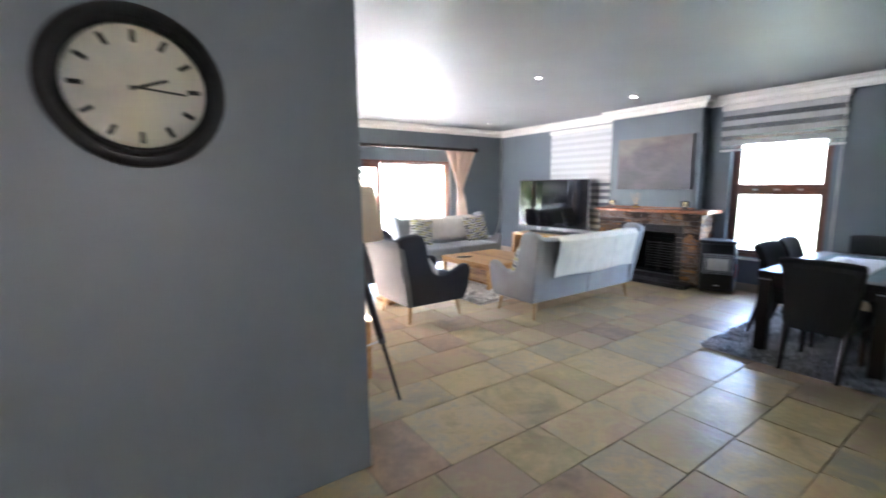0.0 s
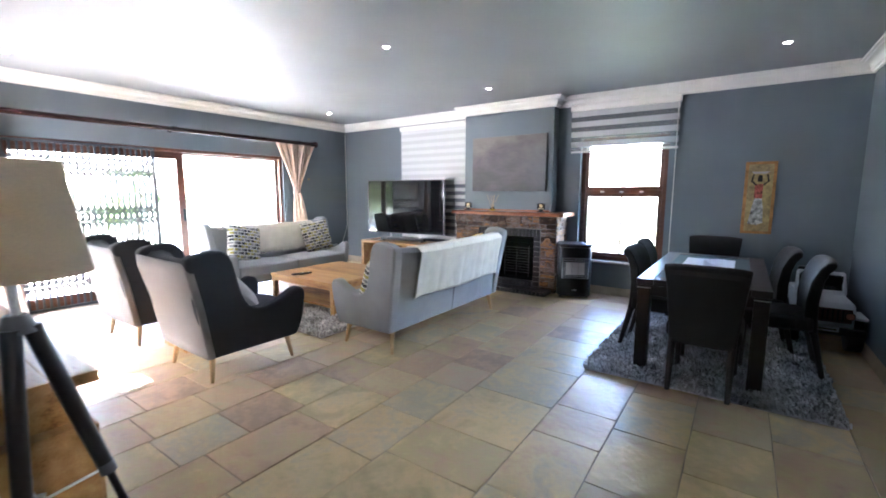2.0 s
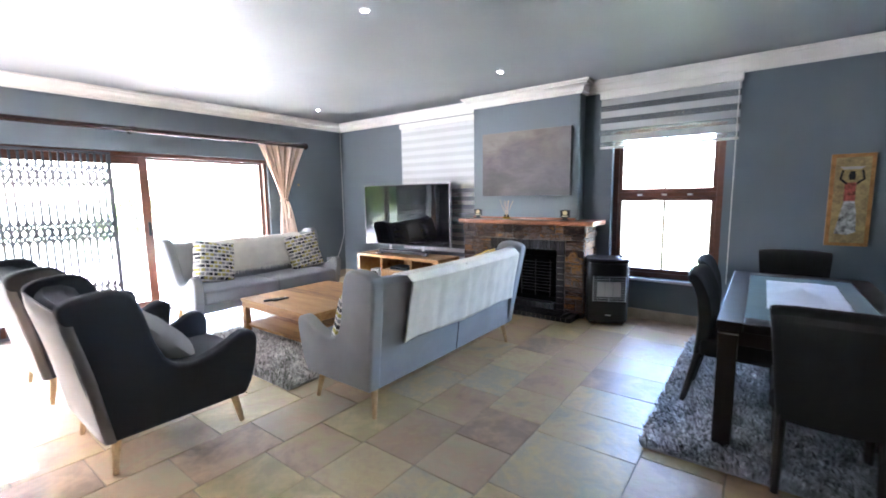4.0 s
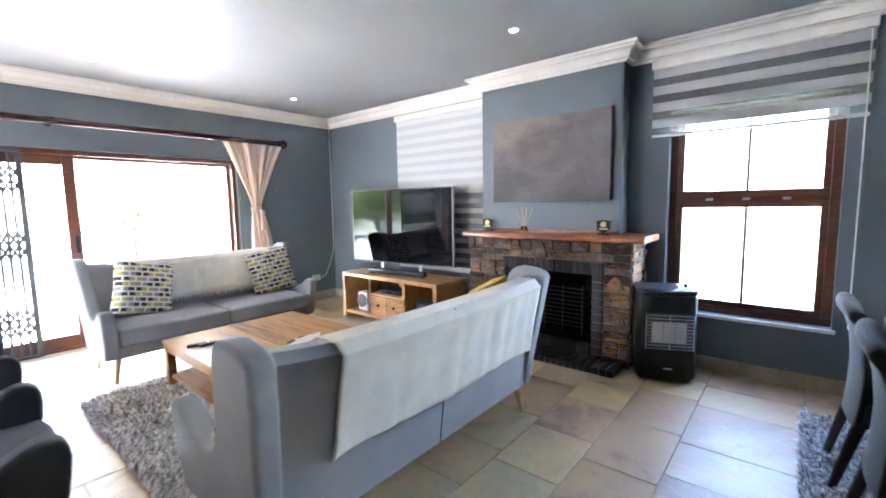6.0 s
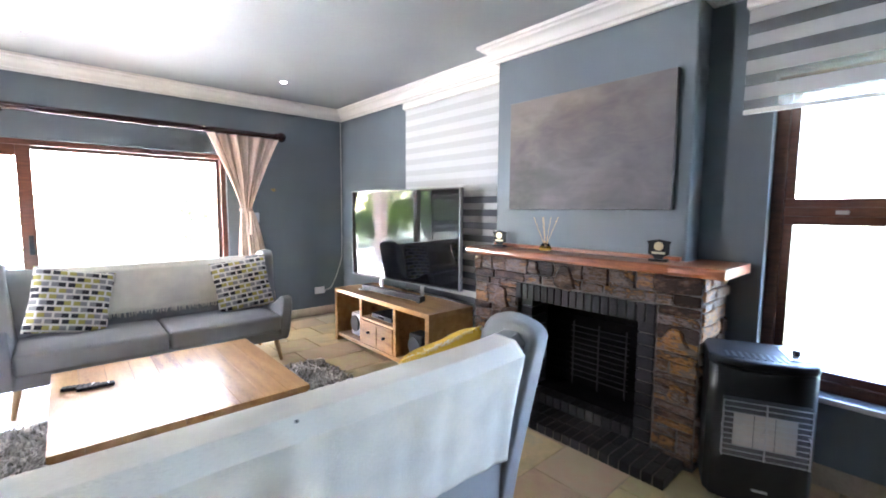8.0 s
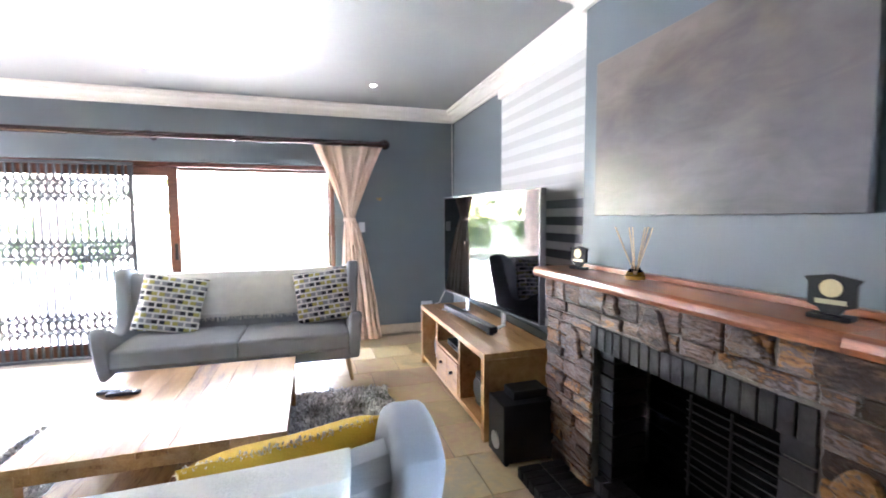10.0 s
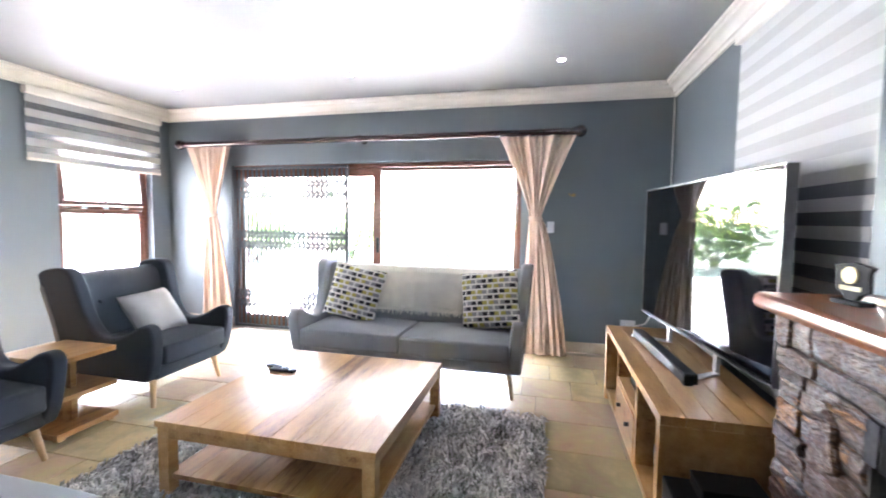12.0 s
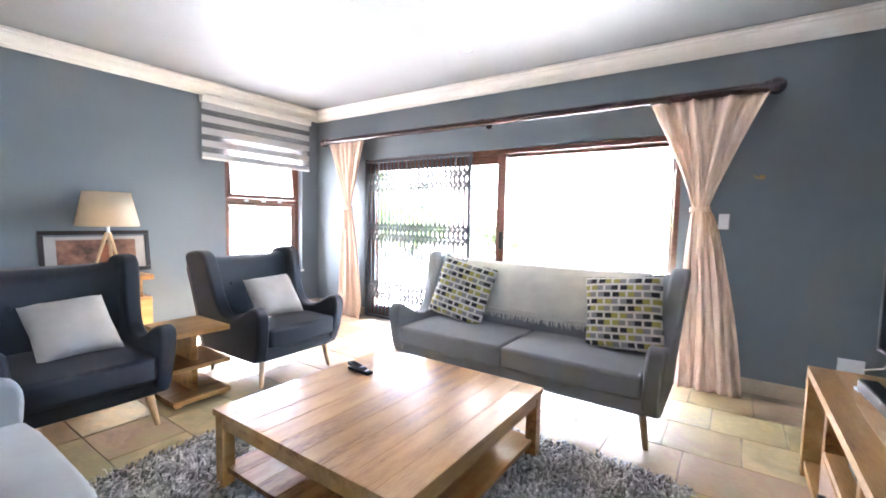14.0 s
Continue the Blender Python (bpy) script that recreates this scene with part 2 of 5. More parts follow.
BLACK = material("matt_black_plastic", (0.006, 0.0062, 0.007), 0.45, spec=0.35, spread=0.2, grain=150, bump=0.05)
GLOSSBLACK = material("black_glass_screen", (0.004, 0.004, 0.005), 0.03, spread=0.1, bump=0.0, rough_spread=0.0, spec=0.45)
STEEL = material("brushed_steel", (0.62, 0.62, 0.63), 0.3, metal=1.0, spread=0.05, grain=200, bump=0.05)
GATE = material("grey_enamelled_steel", (0.07, 0.072, 0.08), 0.4, spread=0.12, grain=90, bump=0.05)
PLAIN_GLASS = glass("window_glass")
FIREBRICK = material("dark_glazed_brick", (0.018, 0.0148, 0.0148), 0.5, spec=0.3, spread=0.4, scale=8, grain=50, per_object=0.5, bump=0.3)
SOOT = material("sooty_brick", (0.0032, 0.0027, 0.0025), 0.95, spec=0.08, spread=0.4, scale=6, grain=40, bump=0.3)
MORTAR = material("grey_stone_mortar", (0.13, 0.108, 0.092), 0.9, spread=0.3, scale=12, grain=90, bump=0.4)
ROCK = material("layered_slate_stone", (0.16, 0.12, 0.09), 0.42, spec=0.25, scale=9, grain=40, per_object=1.15, stretch=(1, 1, 2.5), bump=0.9, rough_spread=0.3, stops=[
    (0.0, (0.032, 0.016, 0.01)), (0.18, (0.095, 0.048, 0.027)), (0.3, (0.13, 0.095, 0.08)), (0.42, (0.062, 0.029, 0.016)), (0.54, (0.14, 0.078, 0.042)), (0.64, (0.15, 0.115, 0.1)), (0.74, (0.052, 0.03, 0.02)), (0.84, (0.2, 0.088, 0.025)), (0.93, (0.27, 0.126, 0.04)), (1.0, (0.13, 0.09, 0.07))])
SHADE = cloth_through("cream_lampshade_cloth", (0.78, 0.66, 0.5), 0.0, 0.45)
SHEER = cloth_through("sheer_white_blind_mesh", (0.8, 0.8, 0.78), 0.72, 0.6)
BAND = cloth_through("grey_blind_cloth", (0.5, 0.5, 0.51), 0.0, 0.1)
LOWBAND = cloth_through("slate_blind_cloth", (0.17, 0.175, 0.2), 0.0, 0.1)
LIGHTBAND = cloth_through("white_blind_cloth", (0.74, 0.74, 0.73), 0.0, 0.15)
DAYLIT_MESH = cloth_through("daylit_blind_mesh", (0.63, 0.63, 0.62), 0.0, 0.15)
PAPER = material("white_table_linen", (0.75, 0.78, 0.85), 0.9, spread=0.06, grain=200)
TOYWHITE = material("white_toy_plastic", (0.72, 0.74, 0.78), 0.3, spread=0.04, bump=0.02)


# ---- building blocks ----
def box(bm, lo, hi, m=None):
    lo, hi = Vector(lo), Vector(hi)
    mat = Matrix.Translation((lo + hi) / 2) @ Matrix.Diagonal((*(hi - lo), 1))
    return bmesh.ops.create_cube(bm, size=1, matrix=(m or Matrix()) @ mat)["verts"]


def tube(bm, a, b, r1, r2=None, seg=12):
    a, b = Vector(a), Vector(b)
    d = b - a
    m = Matrix.Translation((a + b) / 2) @ d.to_track_quat("Z", "Y").to_matrix().to_4x4()
    return bmesh.ops.create_cone(bm, cap_ends=True, segments=seg, radius1=r1, radius2=r1 if r2 is None else r2, depth=d.length, matrix=m)["verts"]


def prism(bm, outline, lo, hi, axis="x"):
    """The outline, pairs of the two other coordinates in order, pulled out along an axis from lo to hi."""
    def at(p, v):
        return {"x": (v, p[0], p[1]), "y": (p[0], v, p[1]), "z": (p[0], p[1], v)}[axis]
    a = [bm.verts.new(at(p, lo)) for p in outline]
    b = [bm.verts.new(at(p, hi)) for p in outline]
    bm.faces.new(a), bm.faces.new(b[::-1])
    for k in range(len(a)):
        bm.faces.new((a[k], b[k], b[k - 1], a[k - 1]))
    return a + b


def finish(name, bm, mat, parent=None, label="", bevel=0.0, smooth=True, segs=2):
    bmesh.ops.recalc_face_normals(bm, faces=bm.faces[:])
    if bevel:
        sharp = [e for e in bm.edges if len(e.link_faces) == 2 and e.calc_face_angle() > 0.5]
        bmesh.ops.bevel(bm, geom=sharp, offset=bevel, segments=segs, affect="EDGES", profile=0.5, clamp_overlap=True)
    me = bpy.data.meshes.new(name)
    bm.to_mesh(me)
    bm.free()
    me.materials.append(mat)
    if smooth:
        me.shade_smooth()
        me.set_sharp_from_angle(angle=radians(38 if bevel >= 0.02 or not bevel else 20))
    ob = new(name, me)
    if smooth and bevel >= 0.02:
        ob.modifiers.new("flat_faces", "WEIGHTED_NORMAL").keep_sharp = True
    if parent:
        ob.parent = parent
    if label:
        ob["label"] = label
    return ob


def part(name, bm, mat, parent, label="", bevel=0.0, smooth=True, segs=2):
    return finish(name, bm, mat, parent, label, bevel, smooth, segs)


def block(name, lo, hi, mat, parent=None, label="", bevel=0.0, m=None, segs=2):
    bm = bmesh.new()
    box(bm, lo, hi, m)
    return finish(name, bm, mat, parent, label, bevel, segs=segs)


def rod(name, a, b, r, mat, parent=None, r2=None, label="", seg=12):
    bm = bmesh.new()
    tube(bm, a, b, r, r2, seg)
    return finish(name, bm, mat, parent, label)


def cord(name, points, r, mat, parent=None, label=""):
    """A round cord along points."""
    bm = bmesh.new()
    for a, b in zip(points, points[1:]):
        tube(bm, a, b, r, seg=8)
    return finish(name, bm, mat, parent, label)


def thing(name, label, category, m=None, group="", kind=""):
    ob = new(name)
    ob.matrix_basis = m or Matrix()
    ob.empty_display_size = 0.1
    return tagged(ob, label, category, group, kind)


def structure(name, pieces, mat, label, category="wall", bevel=0.0):
    bm = bmesh.new()
    for lo, hi in pieces:
        box(bm, lo, hi)
    return tagged(finish(name, bm, mat, bevel=bevel), label, category, kind="structure")


# ---- the shell ----
XW, XE, YN, YS, H, T = 2.8, 8.78, 8.83, 1.2, 2.72, 0.25
CY = 3.35
BREAST = (8.58, 4.4, 5.86)
WE = (2.98, 4.08, 0.47, 2.15)
WW = (7.5, 8.56, 0.55, 2.15)
SL = (3.74, 7.32, 2.02)
structure("wall_north", [((XW - T, YN, 0), (SL[0], YN + T, H)), ((SL[1], YN, 0), (XE + T, YN + T, H)), ((SL[0], YN, SL[2]), (SL[1], YN + T, H))], WALL, "blue-grey painted wall round the wide sliding door")
structure("wall_east", [((XE, YS - T, 0), (XE + T, WE[0], H)), ((XE, WE[0], 0), (XE + T, WE[1], WE[2])), ((XE, WE[0], WE[3]), (XE + T, WE[1], H)),
    ((XE, WE[1], 0), (XE + T, YN, H))], WALL, "blue-grey painted wall with one window beside the chimney")
structure("wall_west", [((XW - T, CY, 0), (XW, WW[0], H)), ((XW - T, WW[0], 0), (XW, WW[1], WW[2])), ((XW - T, WW[0], WW[3]), (XW, WW[1], H)), ((XW - T, WW[1], 0), (XW, YN, H))], WALL, "blue-grey painted wall with one sash window")
structure("wall_hall", [((-1.0, CY, 0), (XW - T, CY + T, H))], WALL, "plain grey painted wall on which the clock hangs")
structure("wall_south", [((4.2, YS - T, 0), (XE, YS, H)), ((4.2, -1.5, 0), (4.45, YS - T, H)),
    ((-1.0, -1.75, 0), (1.2, -1.5, H)), ((1.95, -1.75, 0), (4.45, -1.5, H)), ((1.2, -1.75, 2.0), (1.95, -1.5, H)), ((1.2, -1.75, 0), (1.95, -1.5, 1.3))], WALL, "plain blue-grey walls of the entrance, with one window")
structure("wall_entry", [((-1.25, -1.75, 0), (-1.0, CY + T, H))], WALL, "plain blue-grey wall of the entrance")
structure("wall_chimney_breast", [((BREAST[0], BREAST[1], 1.0), (XE - 0.002, BREAST[2], H))], WALL, "blue-grey chimney breast above the stone fireplace", bevel=0.02)
structure("ceiling", [((-1.25, -1.75, H), (XE + T, YN + T, H + 0.2))], CEIL, "blue-grey ceiling with a satin sheen", "ceiling")
FLOOR = structure("floor", [((-1.25, -1.75, -0.1), (XE + T, YN + T, -0.006))], GROUT, "sandstone tiled floor in warm tan and grey tones", "floor")


def sweep(name, path, profile, mat, label, category="trim"):
    """A moulding along the walls: profile pairs are the reach into the room and the height."""
    bm = bmesh.new()
    rows = []
    for k, p in enumerate(path):
        p = Vector(p)
        d1 = (p - Vector(path[k - 1])).normalized() if k else None
        d2 = (Vector(path[k + 1]) - p).normalized() if k + 1 < len(path) else None
        d1, d2 = d1 or d2, d2 or d1
        n1, n2 = Vector((d1.y, -d1.x)), Vector((d2.y, -d2.x))
        mitre = (n1 + n2) / (1 + n1.dot(n2))
        rows.append([bm.verts.new((p.x + mitre.x * o, p.y + mitre.y * o, z)) for o, z in profile])
    for a, b in zip(rows, rows[1:]):
        for k in range(len(profile)):
            bm.faces.new((a[k - 1], a[k], b[k], b[k - 1]))
    bm.faces.new(rows[0]), bm.faces.new(rows[-1][::-1])
    return tagged(finish(name, bm, mat), label, category, kind="structure")


G = 0.003
LOOP = [(XW + G, CY), (XW + G, YN - G), (XE - G, YN - G), (XE - G, BREAST[2] + G), (BREAST[0] - G, BREAST[2] + G), (BREAST[0] - G, BREAST[1] - G), (XE - G, BREAST[1] - G), (XE - G, YS + G), (4.2, YS + G)]
sweep("trim_cornice", LOOP, [(0, H - 0.002), (0, 2.585), (0.022, 2.585), (0.026, 2.605), (0.04, 2.612), (0.05, 2.64), (0.075, 2.668), (0.1, 2.675), (0.105, 2.69), (0.125, 2.695), (0.125, H - 0.002)], WHITE, "white moulded plaster cornice under the ceiling")
BOARD = [(0, 0.0), (0, 0.11), (0.01, 0.11), (0.014, 0.104), (0.014, 0.0)]
for k, pts in enumerate(([(XW + G, CY), (XW + G, YN - G), (SL[0], YN - G)], [(SL[1], YN - G), (XE - G, YN - G), (XE - G, 6.0)], [(XE - G, 4.2), (XE - G, YS + G), (4.2, YS + G)])):
    sweep("baseboard", pts, BOARD, SKIRT, "low tan stone skirting along the wall", "baseboard")


# ---- windows and the sliding door ----
def sash_window(name, x, side, y0, y1, z0, z1, rail, tilt, label):
    """A two-part timber window in a reveal; side: the way out along x. rail: height of the middle rail; tilt: degrees by which the top sash hangs open."""
    w = thing(name, label, "window", kind="structure")
    a, b = sorted((x, x + side * 0.07))
    F = 0.06
    for n, lo, hi in (("frame_head", (a, y0, z1 - F), (b, y1, z1)), ("frame_sill", (a, y0, z0), (b, y1, z0 + F)), ("frame_side", (a, y0, z0 + F), (b, y0 + F, z1 - F)),
                      ("frame_side", (a, y1 - F, z0 + F), (b, y1, z1 - F)), ("frame_rail", (a, y0 + F, rail - 0.025), (b, y1 - F, rail + 0.025))):
        block(n, lo, hi, DARKWOOD, w, bevel=0.006)
    ym = (y0 + y1) / 2
    for zz0, zz1, t in ((z0 + F, rail - 0.025, 0.0), (rail + 0.025, z1 - F, tilt)):
        s = thing("sash", "", "")
        s.parent = w
        s.matrix_basis = Matrix.Translation((x + side * 0.035, 0, zz1)) @ Matrix.Rotation(radians(t) * side, 4, "Y") if t else Matrix.Translation((x + side * 0.035, 0, zz1))
        h, q, ya, yb = zz1 - zz0, 0.045, y0 + F - 0.001, y1 - F + 0.001
        bm = bmesh.new()
        for lo, hi in (((-0.02, ya, -q), (0.02, yb, 0.001)), ((-0.02, ya, -h - 0.001), (0.02, yb, -h + q)), ((-0.02, ya, -h + q), (0.02, ya + q, -q)), ((-0.02, yb - q, -h + q), (0.02, yb, -q)), ((-0.014, ym - 0.012, -h + q), (0.014, ym + 0.012, -q))):
            box(bm, lo, hi)
        part("sash_frame", bm, DARKWOOD, s, bevel=0.004)
        for pa, pb in ((ya + q, ym - 0.012), (ym + 0.012, yb - q)):
            g = block("pane", (-0.003, pa, -h + q), (0.003, pb, -q), PLAIN_GLASS, s, "clear glass pane")
            g.visible_shadow = False
    for yy in (y0 + 0.3, ym, y1 - 0.3):
        block("latch", (x - side * 0.012 - 0.008, yy - 0.025, rail - 0.012), (x - side * 0.012 + 0.008, yy + 0.025, rail + 0.008), STEEL, w, "small chrome window latch", bevel=0.003)
    return w


sash_window("window_east", XE + 0.08, 1, WE[0], WE[1], WE[2], WE[3], 1.42, 0, "reddish timber sash window with clear panes")
sash_window("window_west", XW - 0.08, -1, WW[0], WW[1], WW[2], WW[3], 1.46, 5, "reddish timber sash window with an ajar top light")
for k, (y0, y1, z0, xs) in enumerate(((WE[0], WE[1], WE[2], XE), (WW[0], WW[1], WW[2], XW))):
    s = 1 if xs > 5 else -1
    structure("window_sill", [((min(xs - s * 0.02, xs + s * 0.08), y0 - 0.02, z0 - 0.03), (max(xs - s * 0.02, xs + s * 0.08), y1 + 0.02, z0 - 0.001))], WHITE, "narrow white window sill", "sill", bevel=0.005)


def zebra_blind(name, x, side, y0, y1, z0, z1, label, pitch=0.135, dark=0.072, low=None, cordside=None):
    """A roller blind of alternating cloth and mesh bands, hung in front of the wall at x. low: above this height the
    cloth bands are white, under it slate.
    """
    w = thing(name, label, "blind")
    a, b = sorted((x, x - side * 0.075))
    block("head_box", (a, y0, z1 - 0.075), (b, y1, z1), WHITE, w, "white blind cassette", bevel=0.01)
    xb = x - side * 0.035
    z, k = z1 - 0.075, 0
    while z > z0 + 0.03:
        d = min(dark, z - z0)
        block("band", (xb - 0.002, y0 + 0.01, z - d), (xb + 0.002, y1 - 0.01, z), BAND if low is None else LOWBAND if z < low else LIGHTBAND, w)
        z -= d
        s = min(pitch - dark, z - z0)
        if s > 0.005:
            # with low set, opaque ivory mesh carries daylight from behind in its colour
            block("mesh_band", (xb - 0.001, y0 + 0.01, z - s), (xb + 0.001, y1 - 0.01, z), SHEER if low is None else DAYLIT_MESH, w, "sheer white mesh")
        z -= s
    block("bottom_rail", (xb - 0.012, y0 + 0.01, z0 - 0.02), (xb + 0.012, y1 - 0.01, z0 + 0.004), WHITE, w, bevel=0.005)
    if cordside is not None:
        rod("pull_cord", (xb - side * 0.01, cordside, 0.5), (xb - side * 0.01, cordside, z1 - 0.05), 0.004, WHITE, w)
    return w


zebra_blind("striped_blind", XE - 0.004, 1, 2.87, 4.22, 1.97, 2.58, "grey and white striped roller blind pulled halfway", cordside=2.9)
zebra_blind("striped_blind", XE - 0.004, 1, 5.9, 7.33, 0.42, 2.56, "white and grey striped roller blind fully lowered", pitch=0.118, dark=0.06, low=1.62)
zebra_blind("striped_blind", XW + 0.004, -1, 7.22, 8.66, 1.91, 2.58, "cream and grey striped roller blind pulled halfway")

door = thing("door_sliding", "wide sliding glass door with reddish timber frames", "sliding door", kind="structure")
YD = YN + 0.09
for n, lo, hi in (("frame_head", (SL[0], YD - 0.05, SL[2] - 0.05), (SL[1], YD + 0.1, SL[2])), ("frame_track", (SL[0], YD - 0.05, -0.005), (SL[1], YD + 0.1, 0.02)), ("frame_side", (SL[0], YD - 0.05, 0.02), (SL[0] + 0.05, YD + 0.1, SL[2] - 0.05)), ("frame_side", (SL[1] - 0.05, YD - 0.05, 0.02), (SL[1], YD + 0.1, SL[2] - 0.05))):
    block(n, lo, hi, DARKWOOD, door, bevel=0.006)
for n, x0, x1, yo, st in (("sliding_leaf", SL[0] + 0.05, 5.71, -0.035, 0.1), ("fixed_leaf", 5.66, SL[1] - 0.05, 0.03, 0.032)):
    leaf = thing(n, "", "")
    leaf.parent = door
    bm = bmesh.new()
    for lo, hi in (((x0, YD + yo, 0.02), (x0 + st, YD + yo + 0.045, SL[2] - 0.05)), ((x1 - st, YD + yo, 0.02), (x1, YD + yo + 0.045, SL[2] - 0.05)), ((x0 + st, YD + yo, SL[2] - 0.05 - st), (x1 - st, YD + yo + 0.045, SL[2] - 0.05)), ((x0 + st, YD + yo, 0.02), (x1 - st, YD + yo + 0.045, 0.02 + st * 1.3))):
        box(bm, lo, hi)
    part("leaf_frame", bm, DARKWOOD, leaf, bevel=0.004)
    g = block("pane", (x0 + st, YD + yo + 0.018, 0.02 + st * 1.3), (x1 - st, YD + yo + 0.024, SL[2] - 0.05 - st), PLAIN_GLASS, leaf, "clear glass pane")
    g.visible_shadow = False
block("pull_handle", (5.655, YD - 0.05, 0.98), (5.69, YD - 0.032, 1.16), BLACK, door, "dark pull handle", bevel=0.006)

gate = thing("security_gate", "grey steel folding security gate pulled across the door", "security gate")
GX0, GX1, GY, NB = SL[0] + 0.03, 5.3, YN + 0.012, 25
step = (GX1 - GX0) / (NB - 1)
for k in range(NB):
    x = GX0 + k * step
    end = k in (0, NB - 1)
    block("post" if end else "bar", (x - (0.022 if end else 0.0102), GY - 0.008, 0.03), (x + (0.022 if end else 0.0102), GY + 0.008, 1.97), GATE, gate)
block("top_track", (GX0 - 0.02, GY - 0.02, 1.972), (GX1 + 0.02, GY + 0.02, 2.0), GATE, gate)
block("bottom_track", (GX0 - 0.02, GY - 0.02, 0.0), (GX1 + 0.02, GY + 0.02, 0.028), GATE, gate)
for zc in (0.36, 1.1, 1.72):
    for k in range(NB - 1):
        xa, xb = GX0 + k * step, GX0 + (k + 1) * step
        for s in (1, -1):
            bm = bmesh.new()
            for a, b in (((xa, zc - s * 0.125), (xb, zc)), ((xa, zc), (xb, zc + s * 0.125))):
                v = Vector((b[0] - a[0], b[1] - a[1]))
                q = Vector((-v.y, v.x)).normalized() * 0.0105
                prism(bm, [(a[0] + q.x, a[1] + q.y), (b[0] + q.x, b[1] + q.y), (b[0] - q.x, b[1] - q.y), (a[0] - q.x, a[1] - q.y)], GY - 0.012 - 0.003 * s, GY - 0.009 - 0.003 * s, "y")
            part("lattice_link", bm, GATE, gate, smooth=False)


# ---- curtains ----
pole = thing("curtain_pole", "dark polished mahogany curtain pole with ball ends", "curtain pole")
PY, PZ = 8.66, 2.262
rod("pole", (3.2, PY, PZ), (5.52, PY, PZ), 0.033, POLE, pole, seg=20)
rod("pole", (5.54, PY, PZ), (7.83, PY, PZ), 0.033, POLE, pole, seg=20)
rod("joint_collar", (5.5, PY, PZ), (5.56, PY, PZ), 0.04, POLE, pole, seg=20)
for x, s in ((3.2, -1), (7.83, 1)):
    bm = bmesh.new()
    bmesh.ops.create_uvsphere(bm, u_segments=18, v_segments=12, radius=0.058, matrix=Matrix.Translation((x + s * 0.06, PY, PZ)))
    tube(bm, (x - s * 0.01, PY, PZ), (x + s * 0.02, PY, PZ), 0.042, seg=18)
    part("finial", bm, POLE, pole)
for x in (3.26, 5.53, 7.76):
    bm = bmesh.new()
    tube(bm, (x, PY, PZ), (x, YN - 0.004, PZ), 0.012)
    tube(bm, (x, YN - 0.02, PZ), (x, YN - 0.004, PZ), 0.035)
    part("wall_bracket", bm, POLE, pole)


def curtain(top, waist, foot, seed, label):
    """A gathered curtain tied at its waist. top, waist, foot: (x0, x1) at the pole, the tie and the floor."""
    w = thing("curtain", label, "curtain", group="tied curtains beside the sliding door")
    rng = random.Random(seed)
    N, M = 150, 60
    zt, zw = PZ - 0.02, 1.4
    bm = bmesh.new()
    ph = [rng.uniform(0, 6.28) for _ in range(6)]
    rows = []
    for j in range(M + 1):
        z = zt + (0.004 - zt) * j / M
        if z > zw:
            f = (z - zw) / (zt - zw)
            k = f ** 1.2 if f < 0.9 else 0.881 + 1.19 * (f - 0.9)
            x0, x1 = (waist[i] + (top[i] - waist[i]) * k for i in (0, 1))
            depth = 0.014 + 0.024 * k
        else:
            f = (zw - z) / zw
            k = f ** 0.6
            x0, x1 = (waist[i] + (foot[i] - waist[i]) * k for i in (0, 1))
            depth = 0.014 + 0.02 * k
        row = []
        for i in range(N + 1):
            u = i / N
            wave = math.sin(u * 40 + ph[0] + 0.5 * math.sin(z * 2 + ph[1])) * 0.5 + math.sin(u * 19 + ph[2] + z) * 0.55 + math.sin(u * 83 + ph[3] + z * 3) * 0.1
            flounce = 0.014 * math.sin(u * 46 + ph[4]) if j == 0 else 0
            row.append(bm.verts.new((x0 + (x1 - x0) * u + 0.006 * math.sin(u * 31 + z * 5), PY + 0.02 + depth * wave - (0.05 if z < 0.2 else 0) * (1 - z / 0.2 if z < 0.2 else 0), z + flounce)))
        rows.append(row)
    for a, b in zip(rows, rows[1:]):
        for i in range(N):
            bm.faces.new((a[i], a[i + 1], b[i + 1], b[i]))
    c = part("cloth", bm, CURTAIN, w)
    m = c.modifiers.new("thickness", "SOLIDIFY")
    m.thickness = 0.004
    xm = (waist[0] + waist[1]) / 2
    bm = bmesh.new()
    bmesh.ops.create_cone(bm, segments=20, radius1=0.5, radius2=0.5, depth=0.035, matrix=Matrix.Translation((xm, PY + 0.02, zw)) @ Matrix.Diagonal((waist[1] - waist[0] + 0.03, 0.1, 1, 1)))
    part("tieback", bm, CURTAIN, w, "tied cloth band")
    bm = bmesh.new()
    tube(bm, (xm + 0.02, PY - 0.06, zw - 0.02), (xm + 0.025, PY - 0.065, zw - 0.16), 0.012, 0.018)
    tube(bm, (xm + 0.025, PY - 0.065, zw - 0.16), (xm + 0.027, PY - 0.065, zw - 0.28), 0.022, 0.028)
    part("tassel", bm, CURTAIN, w, "hanging tassel")
    return w


curtain((7.1, 7.87), (7.42, 7.53), (7.36, 7.82), 3, "peach and cream curtain tied at its waist beside the window")
curtain((3.22, 3.84), (3.53, 3.62), (3.4, 3.86), 5, "peach curtain tied at its waist beside the folding gate")


